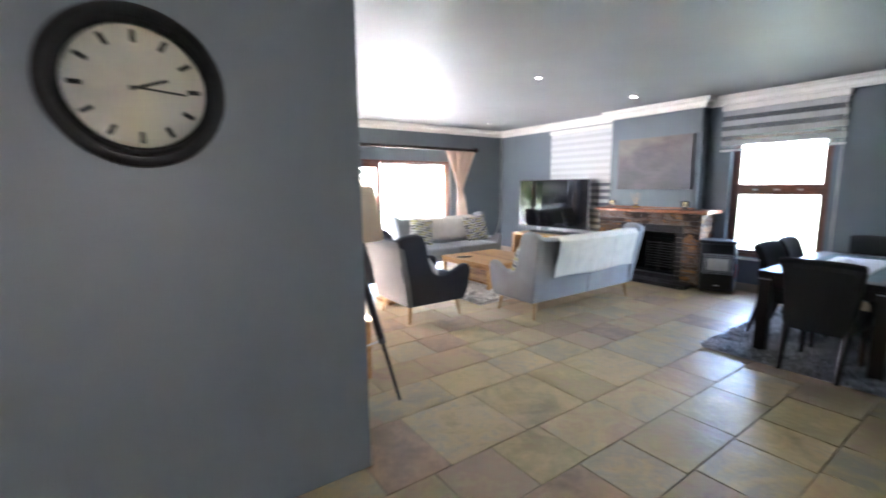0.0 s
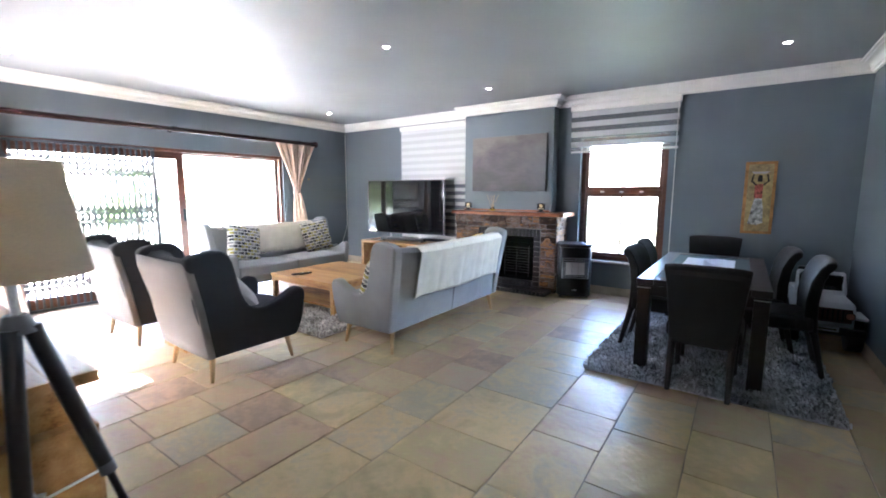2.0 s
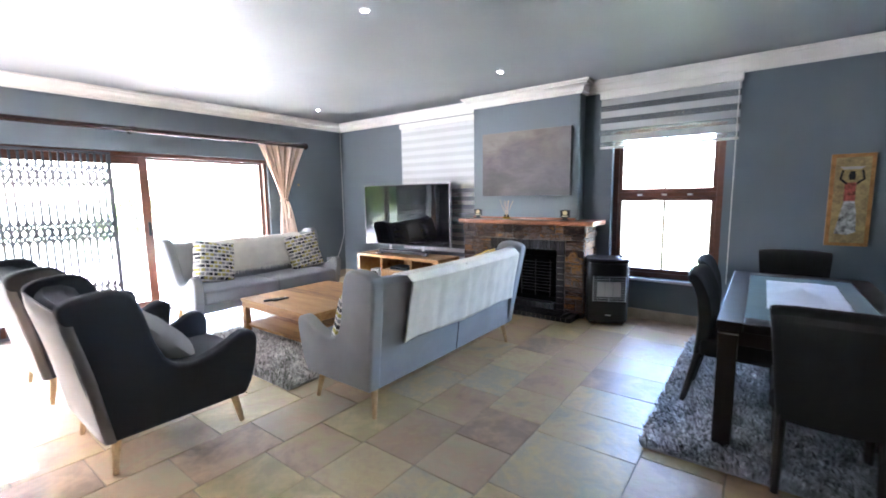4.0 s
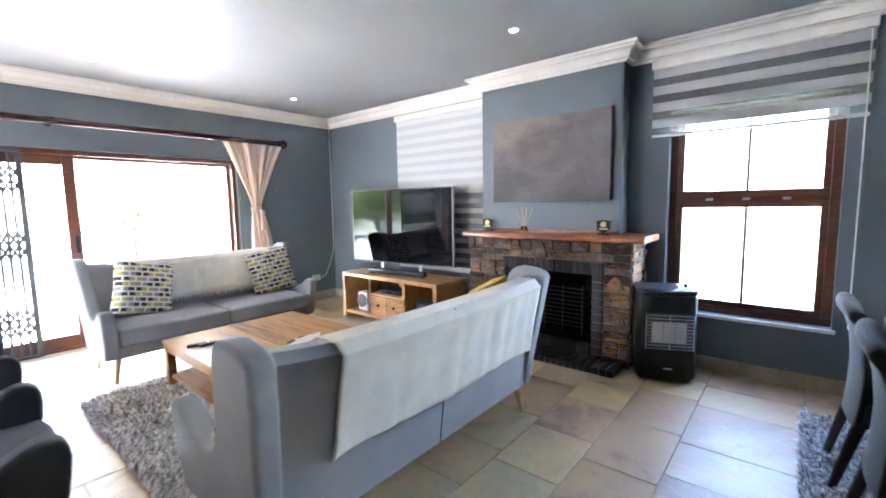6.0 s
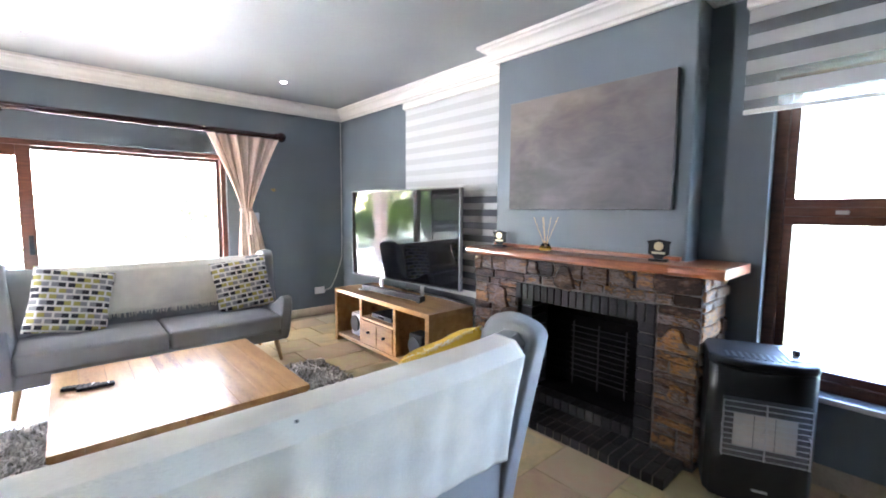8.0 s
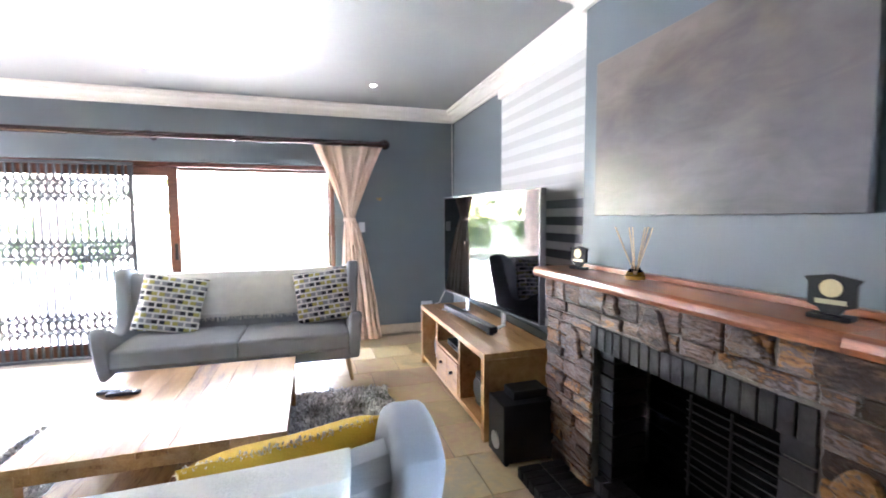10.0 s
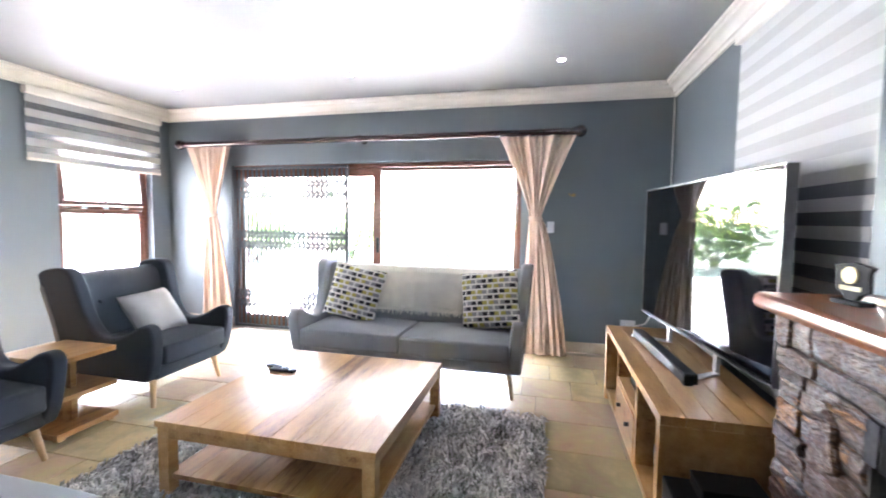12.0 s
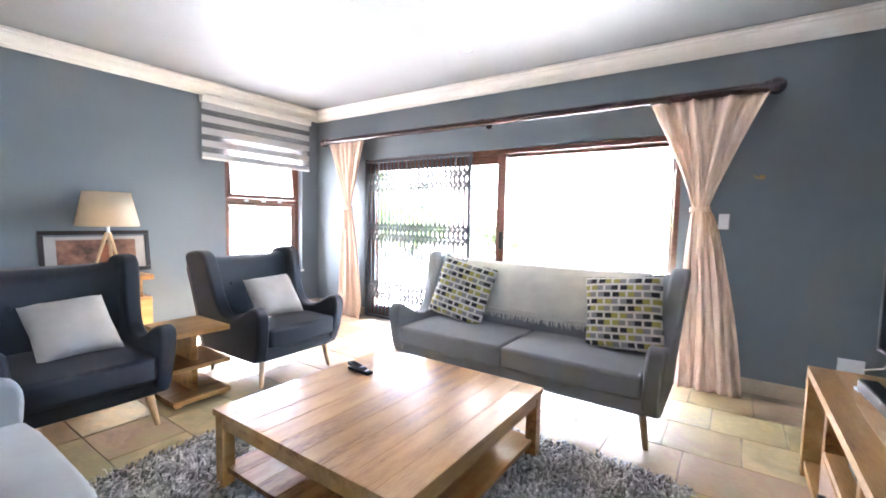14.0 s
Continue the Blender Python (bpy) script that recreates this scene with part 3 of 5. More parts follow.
# ---- seating ----
SIDE = [(0.05, 0.2), (0.0, 0.3), (-0.03, 0.5), (-0.025, 0.575), (0.01, 0.615), (0.07, 0.612), (0.16, 0.555), (0.28, 0.505), (0.38, 0.51), (0.445, 0.56), (0.485, 0.67), (0.51, 0.83), (0.53, 0.93), (0.57, 0.985), (0.64, 1.0), (0.75, 0.985), (0.8, 0.965), (0.835, 0.93), (0.726, 0.2)]


def softened(points, rounds):
    """An open outline with its corners cut, its ends kept."""
    for _ in range(rounds):
        out = [points[0]]
        for (a, b), (c, d) in zip(points, points[1:]):
            out += [(a * 0.75 + c * 0.25, b * 0.75 + d * 0.25), (a * 0.25 + c * 0.75, b * 0.25 + d * 0.75)]
        points = out + [points[-1]]
    return points


SIDE = softened(SIDE, 1)


DEEP = 0.94


def lean(z):
    """How far the upper back lies back at height z."""
    return 0.03 * max(0.0, z - 0.6) / 0.4


def wing_seat(name, width, seats, cloth, label, category, buttons, m, group="", deep=DEEP):
    """A mid-century winged sofa or armchair; its front looks along -y, its base lies at z 0."""
    w = thing(name, label, category, m, group)
    hw, tk = width / 2, 0.1
    for s in (-1, 1):
        bm = bmesh.new()
        prism(bm, SIDE, s * (hw - 0.125), s * (hw - 0.125 + tk), "x")
        for v in bm.verts:
            k = max(0.0, v.co.z - 0.17)
            v.co.x += s * 0.055 * (k / 0.8) ** 1.4
            v.co.y = v.co.y * deep + lean(v.co.z)
        part("wing_side", bm, cloth, w, bevel=0.03, segs=4)
    bm = bmesh.new()
    nx = 24
    ring = []
    prof = [(y * deep, z) for y, z in ((0.56, 0.22), (0.575, 0.55), (0.62, 0.85), (0.65, 0.915), (0.7, 0.945), (0.77, 0.945), (0.81, 0.91), (0.765, 0.55), (0.72, 0.205))]
    for i in range(nx + 1):
        u = -1 + 2 * i / nx
        bow = 0.03 * u ** 4
        ring.append([bm.verts.new((u * (hw - 0.075), y + lean(z) - bow * (1 if z > 0.4 else 0), z - (0.03 * (1 - u ** 4) if z > 0.8 else 0))) for y, z in prof])
    for a, b in zip(ring, ring[1:]):
        for k in range(len(prof)):
            bm.faces.new((a[k - 1], a[k], b[k], b[k - 1]))
    bm.faces.new(ring[0]), bm.faces.new(ring[-1][::-1])
    back = part("backrest", bm, cloth, w)
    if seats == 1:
        # outer back in a paler tone that stands in for window light
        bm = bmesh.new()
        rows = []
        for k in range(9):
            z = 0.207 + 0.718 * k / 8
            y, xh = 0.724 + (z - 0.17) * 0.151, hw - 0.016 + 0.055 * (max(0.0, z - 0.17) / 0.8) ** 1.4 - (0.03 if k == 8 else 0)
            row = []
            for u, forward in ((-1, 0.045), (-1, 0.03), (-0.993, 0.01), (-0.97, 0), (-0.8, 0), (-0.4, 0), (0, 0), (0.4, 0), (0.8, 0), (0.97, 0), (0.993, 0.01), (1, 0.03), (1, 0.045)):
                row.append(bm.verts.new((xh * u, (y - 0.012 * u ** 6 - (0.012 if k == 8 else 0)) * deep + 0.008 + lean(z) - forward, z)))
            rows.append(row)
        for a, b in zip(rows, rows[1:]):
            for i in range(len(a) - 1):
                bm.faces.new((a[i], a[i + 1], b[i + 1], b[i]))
        panel = part("outer_back", bm, LIT_CHARCOAL, w, "charcoal outer back, painted paler for the window light on it")
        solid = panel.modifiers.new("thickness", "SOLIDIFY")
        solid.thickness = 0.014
    for k in range(1, seats):
        bm = bmesh.new()
        x = -hw + width * k / seats
        tube(bm, (x, 0.72 * deep, 0.21), (x, 0.764 * deep, 0.55), 0.0045, seg=6)
        tube(bm, (x, 0.764 * deep, 0.55), (x, 0.81 * deep + lean(0.92), 0.92), 0.0045, seg=6)
        part("seam", bm, CHARCOAL, back)
    for bx, bz in buttons:
        bm = bmesh.new()
        bmesh.ops.create_uvsphere(bm, u_segments=12, v_segments=8, radius=0.016, matrix=Matrix.Translation((bx, (0.572 + (bz - 0.55) * 0.145) * deep + lean(bz), bz)) @ Matrix.Diagonal((1, 0.5, 1, 1)))
        part("button", bm, cloth, back)
    block("seat_base", (-hw + 0.09, 0.03, 0.2), (hw - 0.09, 0.7 * deep, 0.31), cloth, w, bevel=0.025, segs=3)
    inner = width - 0.22
    for k in range(seats):
        x0 = -inner / 2 + inner * k / seats
        bm = bmesh.new()
        box(bm, (x0 + 0.004, -0.02, 0.305), (x0 + inner / seats - 0.004, 0.6 * deep, 0.45))
        bmesh.ops.subdivide_edges(bm, edges=bm.edges[:], cuts=5, use_grid_fill=True)
        cx, hx = x0 + inner / seats / 2, inner / seats / 2
        for v in bm.verts:
            if v.co.z > 0.4:
                v.co.z += 0.028 * (1 - ((v.co.x - cx) / hx) ** 2) * (1 - ((v.co.y / deep - 0.29) / 0.31) ** 4)
            if v.co.y < 0:
                v.co.y -= 0.02 * (1 - ((v.co.x - cx) / hx) ** 4)
        part("seat_cushion", bm, cloth, w, bevel=0.03, segs=4)
    for sx in (-1, 1):
        for y, dy in ((0.1, -0.03), (0.66 * deep, 0.03)):
            rod("leg", (sx * (hw - 0.125), y, 0.21), (sx * (hw - 0.09), y + dy, 0.0), 0.026, BEECH, w, 0.014, "tapered light beech leg")
    return w


SOFA1 = pose(6.47, 7.36, 0)
SOFA2 = pose(6.285, 5.24, 0, 0, 0, 180)
wing_seat("sofa", 1.97, 2, GREYCLOTH, "pale grey winged two-seat sofa by the glass door", "sofa", [], SOFA1, "grey sofas round the coffee table")
wing_seat("sofa", 1.97, 2, GREYCLOTH, "pale grey winged two-seat sofa with its back to the dining side", "sofa", [], SOFA2, "grey sofas round the coffee table")
BUT = [(-0.2, 0.72), (0.0, 0.72), (0.2, 0.72)]
CHAIR1, CHAIR2 = pose(4.95, 5.61, 0, 0, 0, 89), pose(4.94, 6.95, 0, 0, 0, 91)
ARM = wing_seat("armchair", 0.83, 1, CHARCOAL, "charcoal winged armchair with buttoned back and beech legs", "armchair", BUT, CHAIR1, "charcoal armchairs", 1.09)
copy_thing(ARM, CHAIR2)


def throw(m, x0, x1, zf, zb, label, fringe):
    """A knitted throw laid over a sofa's back."""
    w = thing("throw_blanket", label, "throw blanket", m)
    bm = bmesh.new()
    path = [(0.545, zf), (0.555, 0.55), (0.6, 0.85), (0.632, 0.922), (0.69, 0.958), (0.78, 0.958), (0.832, 0.915), (0.79, 0.56), (0.772, zb)]
    fine = []
    for (ya, za), (yb, zb2) in zip(path, path[1:]):
        for k in range(5):
            fine.append((ya + (yb - ya) * k / 5, za + (zb2 - za) * k / 5))
    fine.append(path[-1])
    N = 70
    rows = []
    for i in range(N + 1):
        u = i / N
        row = []
        for j, (y, z) in enumerate(fine):
            v = j / (len(fine) - 1)
            fold = 0.009 * (math.sin(u * 22 + v * 2) + 0.6 * math.sin(u * 47 + 1.3)) * (abs(v - 0.5) * 1.8)
            out = 1 if v > 0.5 else -1
            sway = 0.02 * math.sin(v * 7 + (2 if u < 0.5 else 0)) * abs(u - 0.5)
            uu = (x1 - x0) * u
            row.append(bm.verts.new((x0 + uu + sway, y * DEEP + lean(z) + out * (0.011 + abs(fold)), z - 0.03 * (1 - (2 * (x0 + uu) / 2.0) ** 4) * (1 if z > 0.8 else 0) + 0.01 * math.sin(u * 9) * (1 if j in (0, len(fine) - 1) else 0))))
        rows.append(row)
    for a, b in zip(rows, rows[1:]):
        for j in range(len(fine) - 1):
            bm.faces.new((a[j], a[j + 1], b[j + 1], b[j]))
    c = part("cloth", bm, THROW, w)
    s = c.modifiers.new("thickness", "SOLIDIFY")
    s.thickness = 0.006
    if fringe:
        rng = random.Random(4)
        bm = bmesh.new()
        k = x0
        while k < x1:
            tube(bm, (k, 0.532 * DEEP, zf + 0.01), (k + rng.uniform(-0.012, 0.012), 0.525 * DEEP, zf - rng.uniform(0.05, 0.075)), 0.005, 0.003, 5)
            k += 0.011
        part("fringe", bm, THROW, w, "cream knotted fringe")
    return w


throw(SOFA1, -0.66, 0.78, 0.58, 0.6, "cream knitted throw with a fringe over the sofa's back", True)
throw(SOFA2, -0.83, 0.69, 0.56, 0.47, "cream knitted throw hanging down the sofa's back", False)


def pillow(name, size, depth, cloth, m, label, edge=False, group=""):
    w = thing(name, label, "cushion", m, group)
    bm = bmesh.new()
    N = 22
    grid = {}
    for s in (1, -1):
        for i in range(N + 1):
            for j in range(N + 1):
                u, v = -1 + 2 * i / N, -1 + 2 * j / N
                rim = i in (0, N) or j in (0, N)
                if rim and s < 0:
                    grid[s, i, j] = grid[1, i, j]
                    continue
                th = 0 if rim else depth / 2 * ((1 - u ** 4) * (1 - v ** 4)) ** 0.5
                pinch = 1 - 0.055 * (1 - abs(u)) * abs(v) ** 2 - 0.055 * (1 - abs(v)) * abs(u) ** 2
                dent = 0.006 * noise.noise((u * 2.3, v * 2.3, s * 3.1 + size * 10))
                grid[s, i, j] = bm.verts.new((u * size / 2 * pinch, s * (th + (dent if not rim else 0)), v * size / 2 * pinch))
    for s in (1, -1):
        for i in range(N):
            for j in range(N):
                q = [grid[s, i, j], grid[s, i + 1, j], grid[s, i + 1, j + 1], grid[s, i, j + 1]]
                bm.faces.new(q if s > 0 else q[::-1])
    part("cover", bm, cloth, w)
    if edge:
        rng = random.Random(2)
        bm = bmesh.new()
        for k in range(260):
            u = rng.uniform(-1, 1) * size / 2
            tube(bm, (u, rng.uniform(-0.01, 0.01), size / 2 - 0.022), (u + rng.uniform(-0.008, 0.008), rng.uniform(-0.01, 0.01), size / 2 - rng.uniform(0.0, 0.012)), 0.0022, 0.0012, 4)
        part("fringe", bm, THROW, w, "frayed cream edge")
    return w


PG = "patterned cushions on the sofas"
pillow("cushion", 0.49, 0.17, PATTERN, SOFA1 @ pose(-0.56, 0.4, 0.705, -14, 12, 3), "cushion patterned in charcoal, mustard, grey and cream", group=PG)
pillow("cushion", 0.49, 0.17, PATTERN, SOFA1 @ pose(0.67, 0.4, 0.70, -14, -7, -4), "cushion patterned in charcoal, mustard, grey and cream", group=PG)
pillow("cushion", 0.47, 0.16, PATTERN, SOFA2 @ pose(0.74, 0.38, 0.635, -22, 6, 5), "patterned cushion leaning in the sofa's corner", group=PG)
pillow("cushion", 0.47, 0.16, YELLOW, SOFA2 @ pose(-0.72, 0.43, 0.685, -22, 4, 6), "mustard yellow cushion with a frayed cream edge", True)
pillow("cushion", 0.4, 0.17, PALECUSH, CHAIR1 @ pose(0.02, 0.4, 0.6, -42, -3, 4), "oatmeal linen cushion on an armchair", group="oatmeal cushions")
pillow("cushion", 0.4, 0.16, PALECUSH, CHAIR2 @ pose(0.03, 0.41, 0.6, -38, -3, -4), "oatmeal linen cushion on an armchair", group="oatmeal cushions")


# ---- coffee table, side table, rugs ----
ct = thing("coffee_table", "square honey acacia coffee table with a lower shelf", "coffee table", pose(6.355, 6.395, 0))
HW, HD, TZ = 0.565, 0.585, 0.4
for k in range(9):
    a, b = -HW + k * 2 * HW / 9, -HW + (k + 1) * 2 * HW / 9
    block("plank", (a + 0.0006, -HD, TZ - 0.03), (b - 0.0006, HD, TZ), ACACIA, ct, bevel=0.0015)
for k in range(8):
    a, b = -HW + 0.03 + k * (2 * HW - 0.06) / 8, -HW + 0.03 + (k + 1) * (2 * HW - 0.06) / 8
    block("shelf_plank", (a + 0.0006, -HD + 0.03, 0.105), (b - 0.0006, HD - 0.03, 0.13), ACACIA, ct, bevel=0.0015)
for lo, hi in (((-HW + 0.06, -HD + 0.012, TZ - 0.085), (HW - 0.06, -HD + 0.035, TZ - 0.031)), ((-HW + 0.06, HD - 0.035, TZ - 0.085), (HW - 0.06, HD - 0.012, TZ - 0.031)), ((-HW + 0.012, -HD + 0.06, TZ - 0.085), (-HW + 0.035, HD - 0.06, TZ - 0.031)), ((HW - 0.035, -HD + 0.06, TZ - 0.085), (HW - 0.012, HD - 0.06, TZ - 0.031))):
    block("apron", lo, hi, ACACIA, ct, bevel=0.002)
for sx in (-1, 1):
    for sy in (-1, 1):
        a, b = sx * (HW - 0.008), sx * (HW - 0.068)
        c, d = sy * (HD - 0.008), sy * (HD - 0.068)
        block("leg", (min(a, b), min(c, d), 0.0), (max(a, b), max(c, d), TZ - 0.031), ACACIA, ct, bevel=0.004)

for k, (dx, rz) in enumerate(((-0.03, 14), (0.035, 28))):
    rc = thing("remote_control", "black remote control lying on the coffee table", "remote control", pose(5.95 + dx, 6.57 - dx * 0.6, TZ, 0, 0, rz + 60), "remote controls")
    block("body", (-0.022, -0.085, 0.001), (0.022, 0.085, 0.02), BLACK, rc, bevel=0.006)
    for i in range(6):
        block("button_row", (-0.015, -0.06 + i * 0.022, 0.0195), (0.015, -0.052 + i * 0.022, 0.0225), STEEL if i == 0 else CHARCOAL, rc)

st = thing("side_table", "acacia side table with three open shelves", "side table", pose(4.56, 6.26, 0))
for z0, z1 in ((0.02, 0.055), (0.24, 0.27), (0.47, 0.505)):
    block("shelf", (-0.22, -0.19, z0), (0.22, 0.19, z1), ACACIA, st, bevel=0.003)
for z0, z1 in ((0.055, 0.24), (0.27, 0.47)):
    block("upright", (-0.2, -0.02, z0), (0.1, 0.02, z1), ACACIA, st, bevel=0.002)
for sx in (-0.18, 0.18):
    for sy in (-0.15, 0.15):
        block("foot", (sx - 0.02, sy - 0.02, 0), (sx + 0.02, sy + 0.02, 0.02), ACACIA, st)


def shag_rug(x0, x1, y0, y1, mat, label, blades, length, seed):
    w = thing("shag_rug", label, "rug", pose((x0 + x1) / 2, (y0 + y1) / 2, 0))
    hx, hy = (x1 - x0) / 2, (y1 - y0) / 2
    block("backing", (-hx, -hy, 0.001), (hx, hy, 0.012), mat, w)
    r = np.random.RandomState(seed)
    P = r.uniform(-1, 1, (blades, 2)) * (hx + 0.01, hy + 0.01)
    ang = r.uniform(0, 2 * math.pi, blades)
    clump = np.array([noise.noise((px * 5, py * 5, seed)) for px, py in P])
    lean = ang * 0.35 + clump * 5
    L = length * r.uniform(0.6, 1.15, blades)
    tilt = r.uniform(0.35, 1.1, blades)
    wd = 0.006 * r.uniform(0.7, 1.5, blades)
    dx, dy = np.cos(lean), np.sin(lean)
    reach, rise = L * np.sin(tilt), L * np.cos(tilt)
    base = np.column_stack([P, np.full(blades, 0.01)])
    across = np.column_stack([-dy * wd, dx * wd, np.zeros(blades)])
    mid = base + np.column_stack([dx * reach * 0.4, dy * reach * 0.4, rise * 0.75])
    tip = base + np.column_stack([dx * reach, dy * reach, rise * 0.85])
    V = np.stack([base - across, base + across, mid + across * 0.9, mid - across * 0.9, tip], 1).reshape(-1, 3)
    me = bpy.data.meshes.new("pile")
    F = []
    for k in range(blades):
        b = 5 * k
        F += [(b, b + 1, b + 2, b + 3), (b + 3, b + 2, b + 4)]
    me.from_pydata(V.tolist(), [], F)
    me.materials.append(mat)
    p = new("pile", me)
    p.parent = w
    tagged(p, kind="stuff")
    return w


def shag_material(name, lo, hi):
    mat = bpy.data.materials.new(name)
    mat.use_nodes = True
    n, l = mat.node_tree.nodes, mat.node_tree.links
    b = n["Principled BSDF"]
    b.inputs["Roughness"].default_value = 0.8
    g = n.new("ShaderNodeNewGeometry")
    wide = noise_of(n, l, 6, 3)
    f = math_of(n, l, "MULTIPLY_ADD", g.outputs["Random Per Island"], 0.6, math_of(n, l, "MULTIPLY", wide.outputs["Fac"], 0.5))
    r = ramp_of(n, [(0.2, lo), (0.85, hi)])
    l.new(f, r.inputs["Fac"])
    l.new(r.outputs["Color"], b.inputs["Base Color"])
    return mat


shag_rug(5.3, 7.6, 5.42, 7.14, shag_material("pale_shag_pile", (0.2, 0.185, 0.17), (0.84, 0.79, 0.73)), "grey and beige shag rug under the coffee table", 30000, 0.06, 1)
shag_rug(6.06, 8.25, 1.55, 3.12, shag_material("silver_shag_pile", (0.14, 0.145, 0.155), (0.8, 0.81, 0.84)), "silver-grey shag rug under the dining table", 30000, 0.055, 2)


# ---- fireplace ----
fp = thing("fireplace", "fireplace of layered brown stone with dark brick lining", "fireplace")
FX, FY0, FY1, FZ = 8.375, 4.24, 5.88, 1.075
OY0, OY1, OZ = 4.56, 5.45, 0.87
for n, lo, hi in (("mortar_pier", (FX, FY0, 0), (XE - 0.004, OY0, FZ)), ("mortar_pier", (FX, OY1, 0), (XE - 0.004, FY1, FZ)), ("mortar_lintel", (FX, OY0, OZ), (XE - 0.004, OY1, FZ))):
    block(n, lo, hi, MORTAR, fp, "grey mortar behind the stones")
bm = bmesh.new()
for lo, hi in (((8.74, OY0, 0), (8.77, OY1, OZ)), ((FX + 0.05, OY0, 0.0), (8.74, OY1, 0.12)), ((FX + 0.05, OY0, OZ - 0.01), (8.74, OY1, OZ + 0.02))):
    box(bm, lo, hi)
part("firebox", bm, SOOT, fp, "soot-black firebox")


def stone(face, a0, a1, z0, z1, proud, rng):
    """One rough stone on the front face (along y) or on the side face (along x)."""
    bm = bmesh.new()
    j = lambda s: rng.uniform(-s, s)
    h, wd = z1 - z0, a1 - a0
    pts = [(a0, z0 + j(h * 0.1)), (a0 + wd * rng.uniform(0.35, 0.65), z0 + j(h * 0.09)), (a1, z0 + j(h * 0.1)), (a1 - j(h * 0.12), (z0 + z1) / 2), (a1, z1 + j(h * 0.1)), (a0 + wd * rng.uniform(0.35, 0.65), z1 + j(h * 0.09)), (a0, z1 + j(h * 0.1)), (a0 + j(h * 0.12), (z0 + z1) / 2)]
    if face == "front":
        prism(bm, pts, FX + 0.01, FX - proud, "x")
        for v in bm.verts:
            if v.co.x < FX:
                v.co.x += j(0.004)
    else:
        prism(bm, pts, FY0 + 0.01, FY0 - proud, "y")
        for v in bm.verts:
            if v.co.y < FY0:
                v.co.y += j(0.004)
    return part("stone", bm, ROCK, fp, bevel=0.006, segs=1, smooth=False)


rng = random.Random(11)
def course(face, a0, a1, z0, z1):
    z = z0
    while z < z1 - 0.02:
        h = min(rng.choice((0.034, 0.044, 0.054, 0.066, 0.085)), z1 - z)
        if z1 - z - h < 0.024:
            h = z1 - z
        a = a0
        while a < a1 - 0.01:
            wd = min(rng.uniform(0.08, 0.32), a1 - a)
            if a1 - a - wd < 0.06:
                wd = a1 - a
            stone(face, a + 0.0025, a + wd - 0.0025, z + 0.002, z + h - 0.002, rng.uniform(0.004, 0.02), rng)
            a += wd
        z += h


course("front", FY0 + 0.003, OY0 - 0.1, 0.01, 0.9)
course("front", OY1 + 0.0, FY1, 0.01, 0.9)
course("front", FY0 + 0.003, FY1, 0.9, FZ)
course("side", FX + 0.0, XE - 0.01, 0.01, FZ)
# larger stones between the courses: centre, half width at the foot and at the top, half height
for yy, zz, wf, wt, hh in ((5.06, 0.972, 0.085, 0.035, 0.088), (5.31, 1.015, 0.055, 0.03, 0.05), (4.68, 1.02, 0.07, 0.05, 0.045), (4.36, 0.72, 0.075, 0.03, 0.06), (4.33, 0.42, 0.06, 0.045, 0.05), (5.6, 0.76, 0.07, 0.045, 0.09), (5.72, 0.5, 0.05, 0.06, 0.06)):
    bm = bmesh.new()
    j = lambda: rng.uniform(-0.008, 0.008)
    prism(bm, [(yy - wf, zz - hh * 0.7 + j()), (yy - wf * 0.5, zz - hh + j()), (yy + wf * 0.6, zz - hh * 0.95 + j()), (yy + wf, zz - hh * 0.5 + j()), (yy + wf * 0.75 + j(), zz + hh * 0.2), (yy + wt, zz + hh * 0.85), (yy + j(), zz + hh), (yy - wt, zz + hh * 0.8 + j()), (yy - wf * 0.7 + j(), zz)], FX + 0.01, FX - 0.026, "x")
    part("stone", bm, ROCK, fp, bevel=0.008, segs=1, smooth=False)
k = 0
y = OY0 - 0.09
while y < OY1 - 0.005:
    block("brick", (FX - 0.012, y + 0.003, OZ - 0.09), (FX + 0.1, y + 0.052, OZ + 0.02), FIREBRICK, fp, bevel=0.003)
    y += 0.0555
z = 0.0
while z < OZ - 0.12:
    block("brick", (FX - 0.012, OY0 - 0.09, z + 0.003), (FX + 0.2, OY0 + 0.005, z + 0.066), FIREBRICK, fp, bevel=0.003)
    block("brick", (FX + 0.04, OY1 - 0.1, z + 0.003), (FX + 0.24, OY1 + 0.004, z + 0.066), FIREBRICK, fp, bevel=0.003)
    z += 0.072
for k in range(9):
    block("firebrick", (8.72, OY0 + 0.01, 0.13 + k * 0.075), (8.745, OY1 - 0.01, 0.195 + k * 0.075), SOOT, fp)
IRON = material("ash_grey_iron", (0.03, 0.026, 0.024), 0.8, spread=0.3, grain=90, bump=0.2)
for k in range(10):
    rod("grate_bar", (8.705, 4.76, 0.19 + k * 0.042), (8.705, 5.2, 0.19 + k * 0.042), 0.004, IRON, fp, seg=8)
for y in (4.78, 4.98, 5.18):
    rod("grate_post", (8.705, y, 0.12), (8.705, y, 0.6), 0.006, IRON, fp, seg=8)
block("hearth_mortar", (8.106, 4.286, 0.0), (8.37, 5.7, 0.05), MORTAR, fp, "grey mortar between the hearth bricks")
y = 4.28
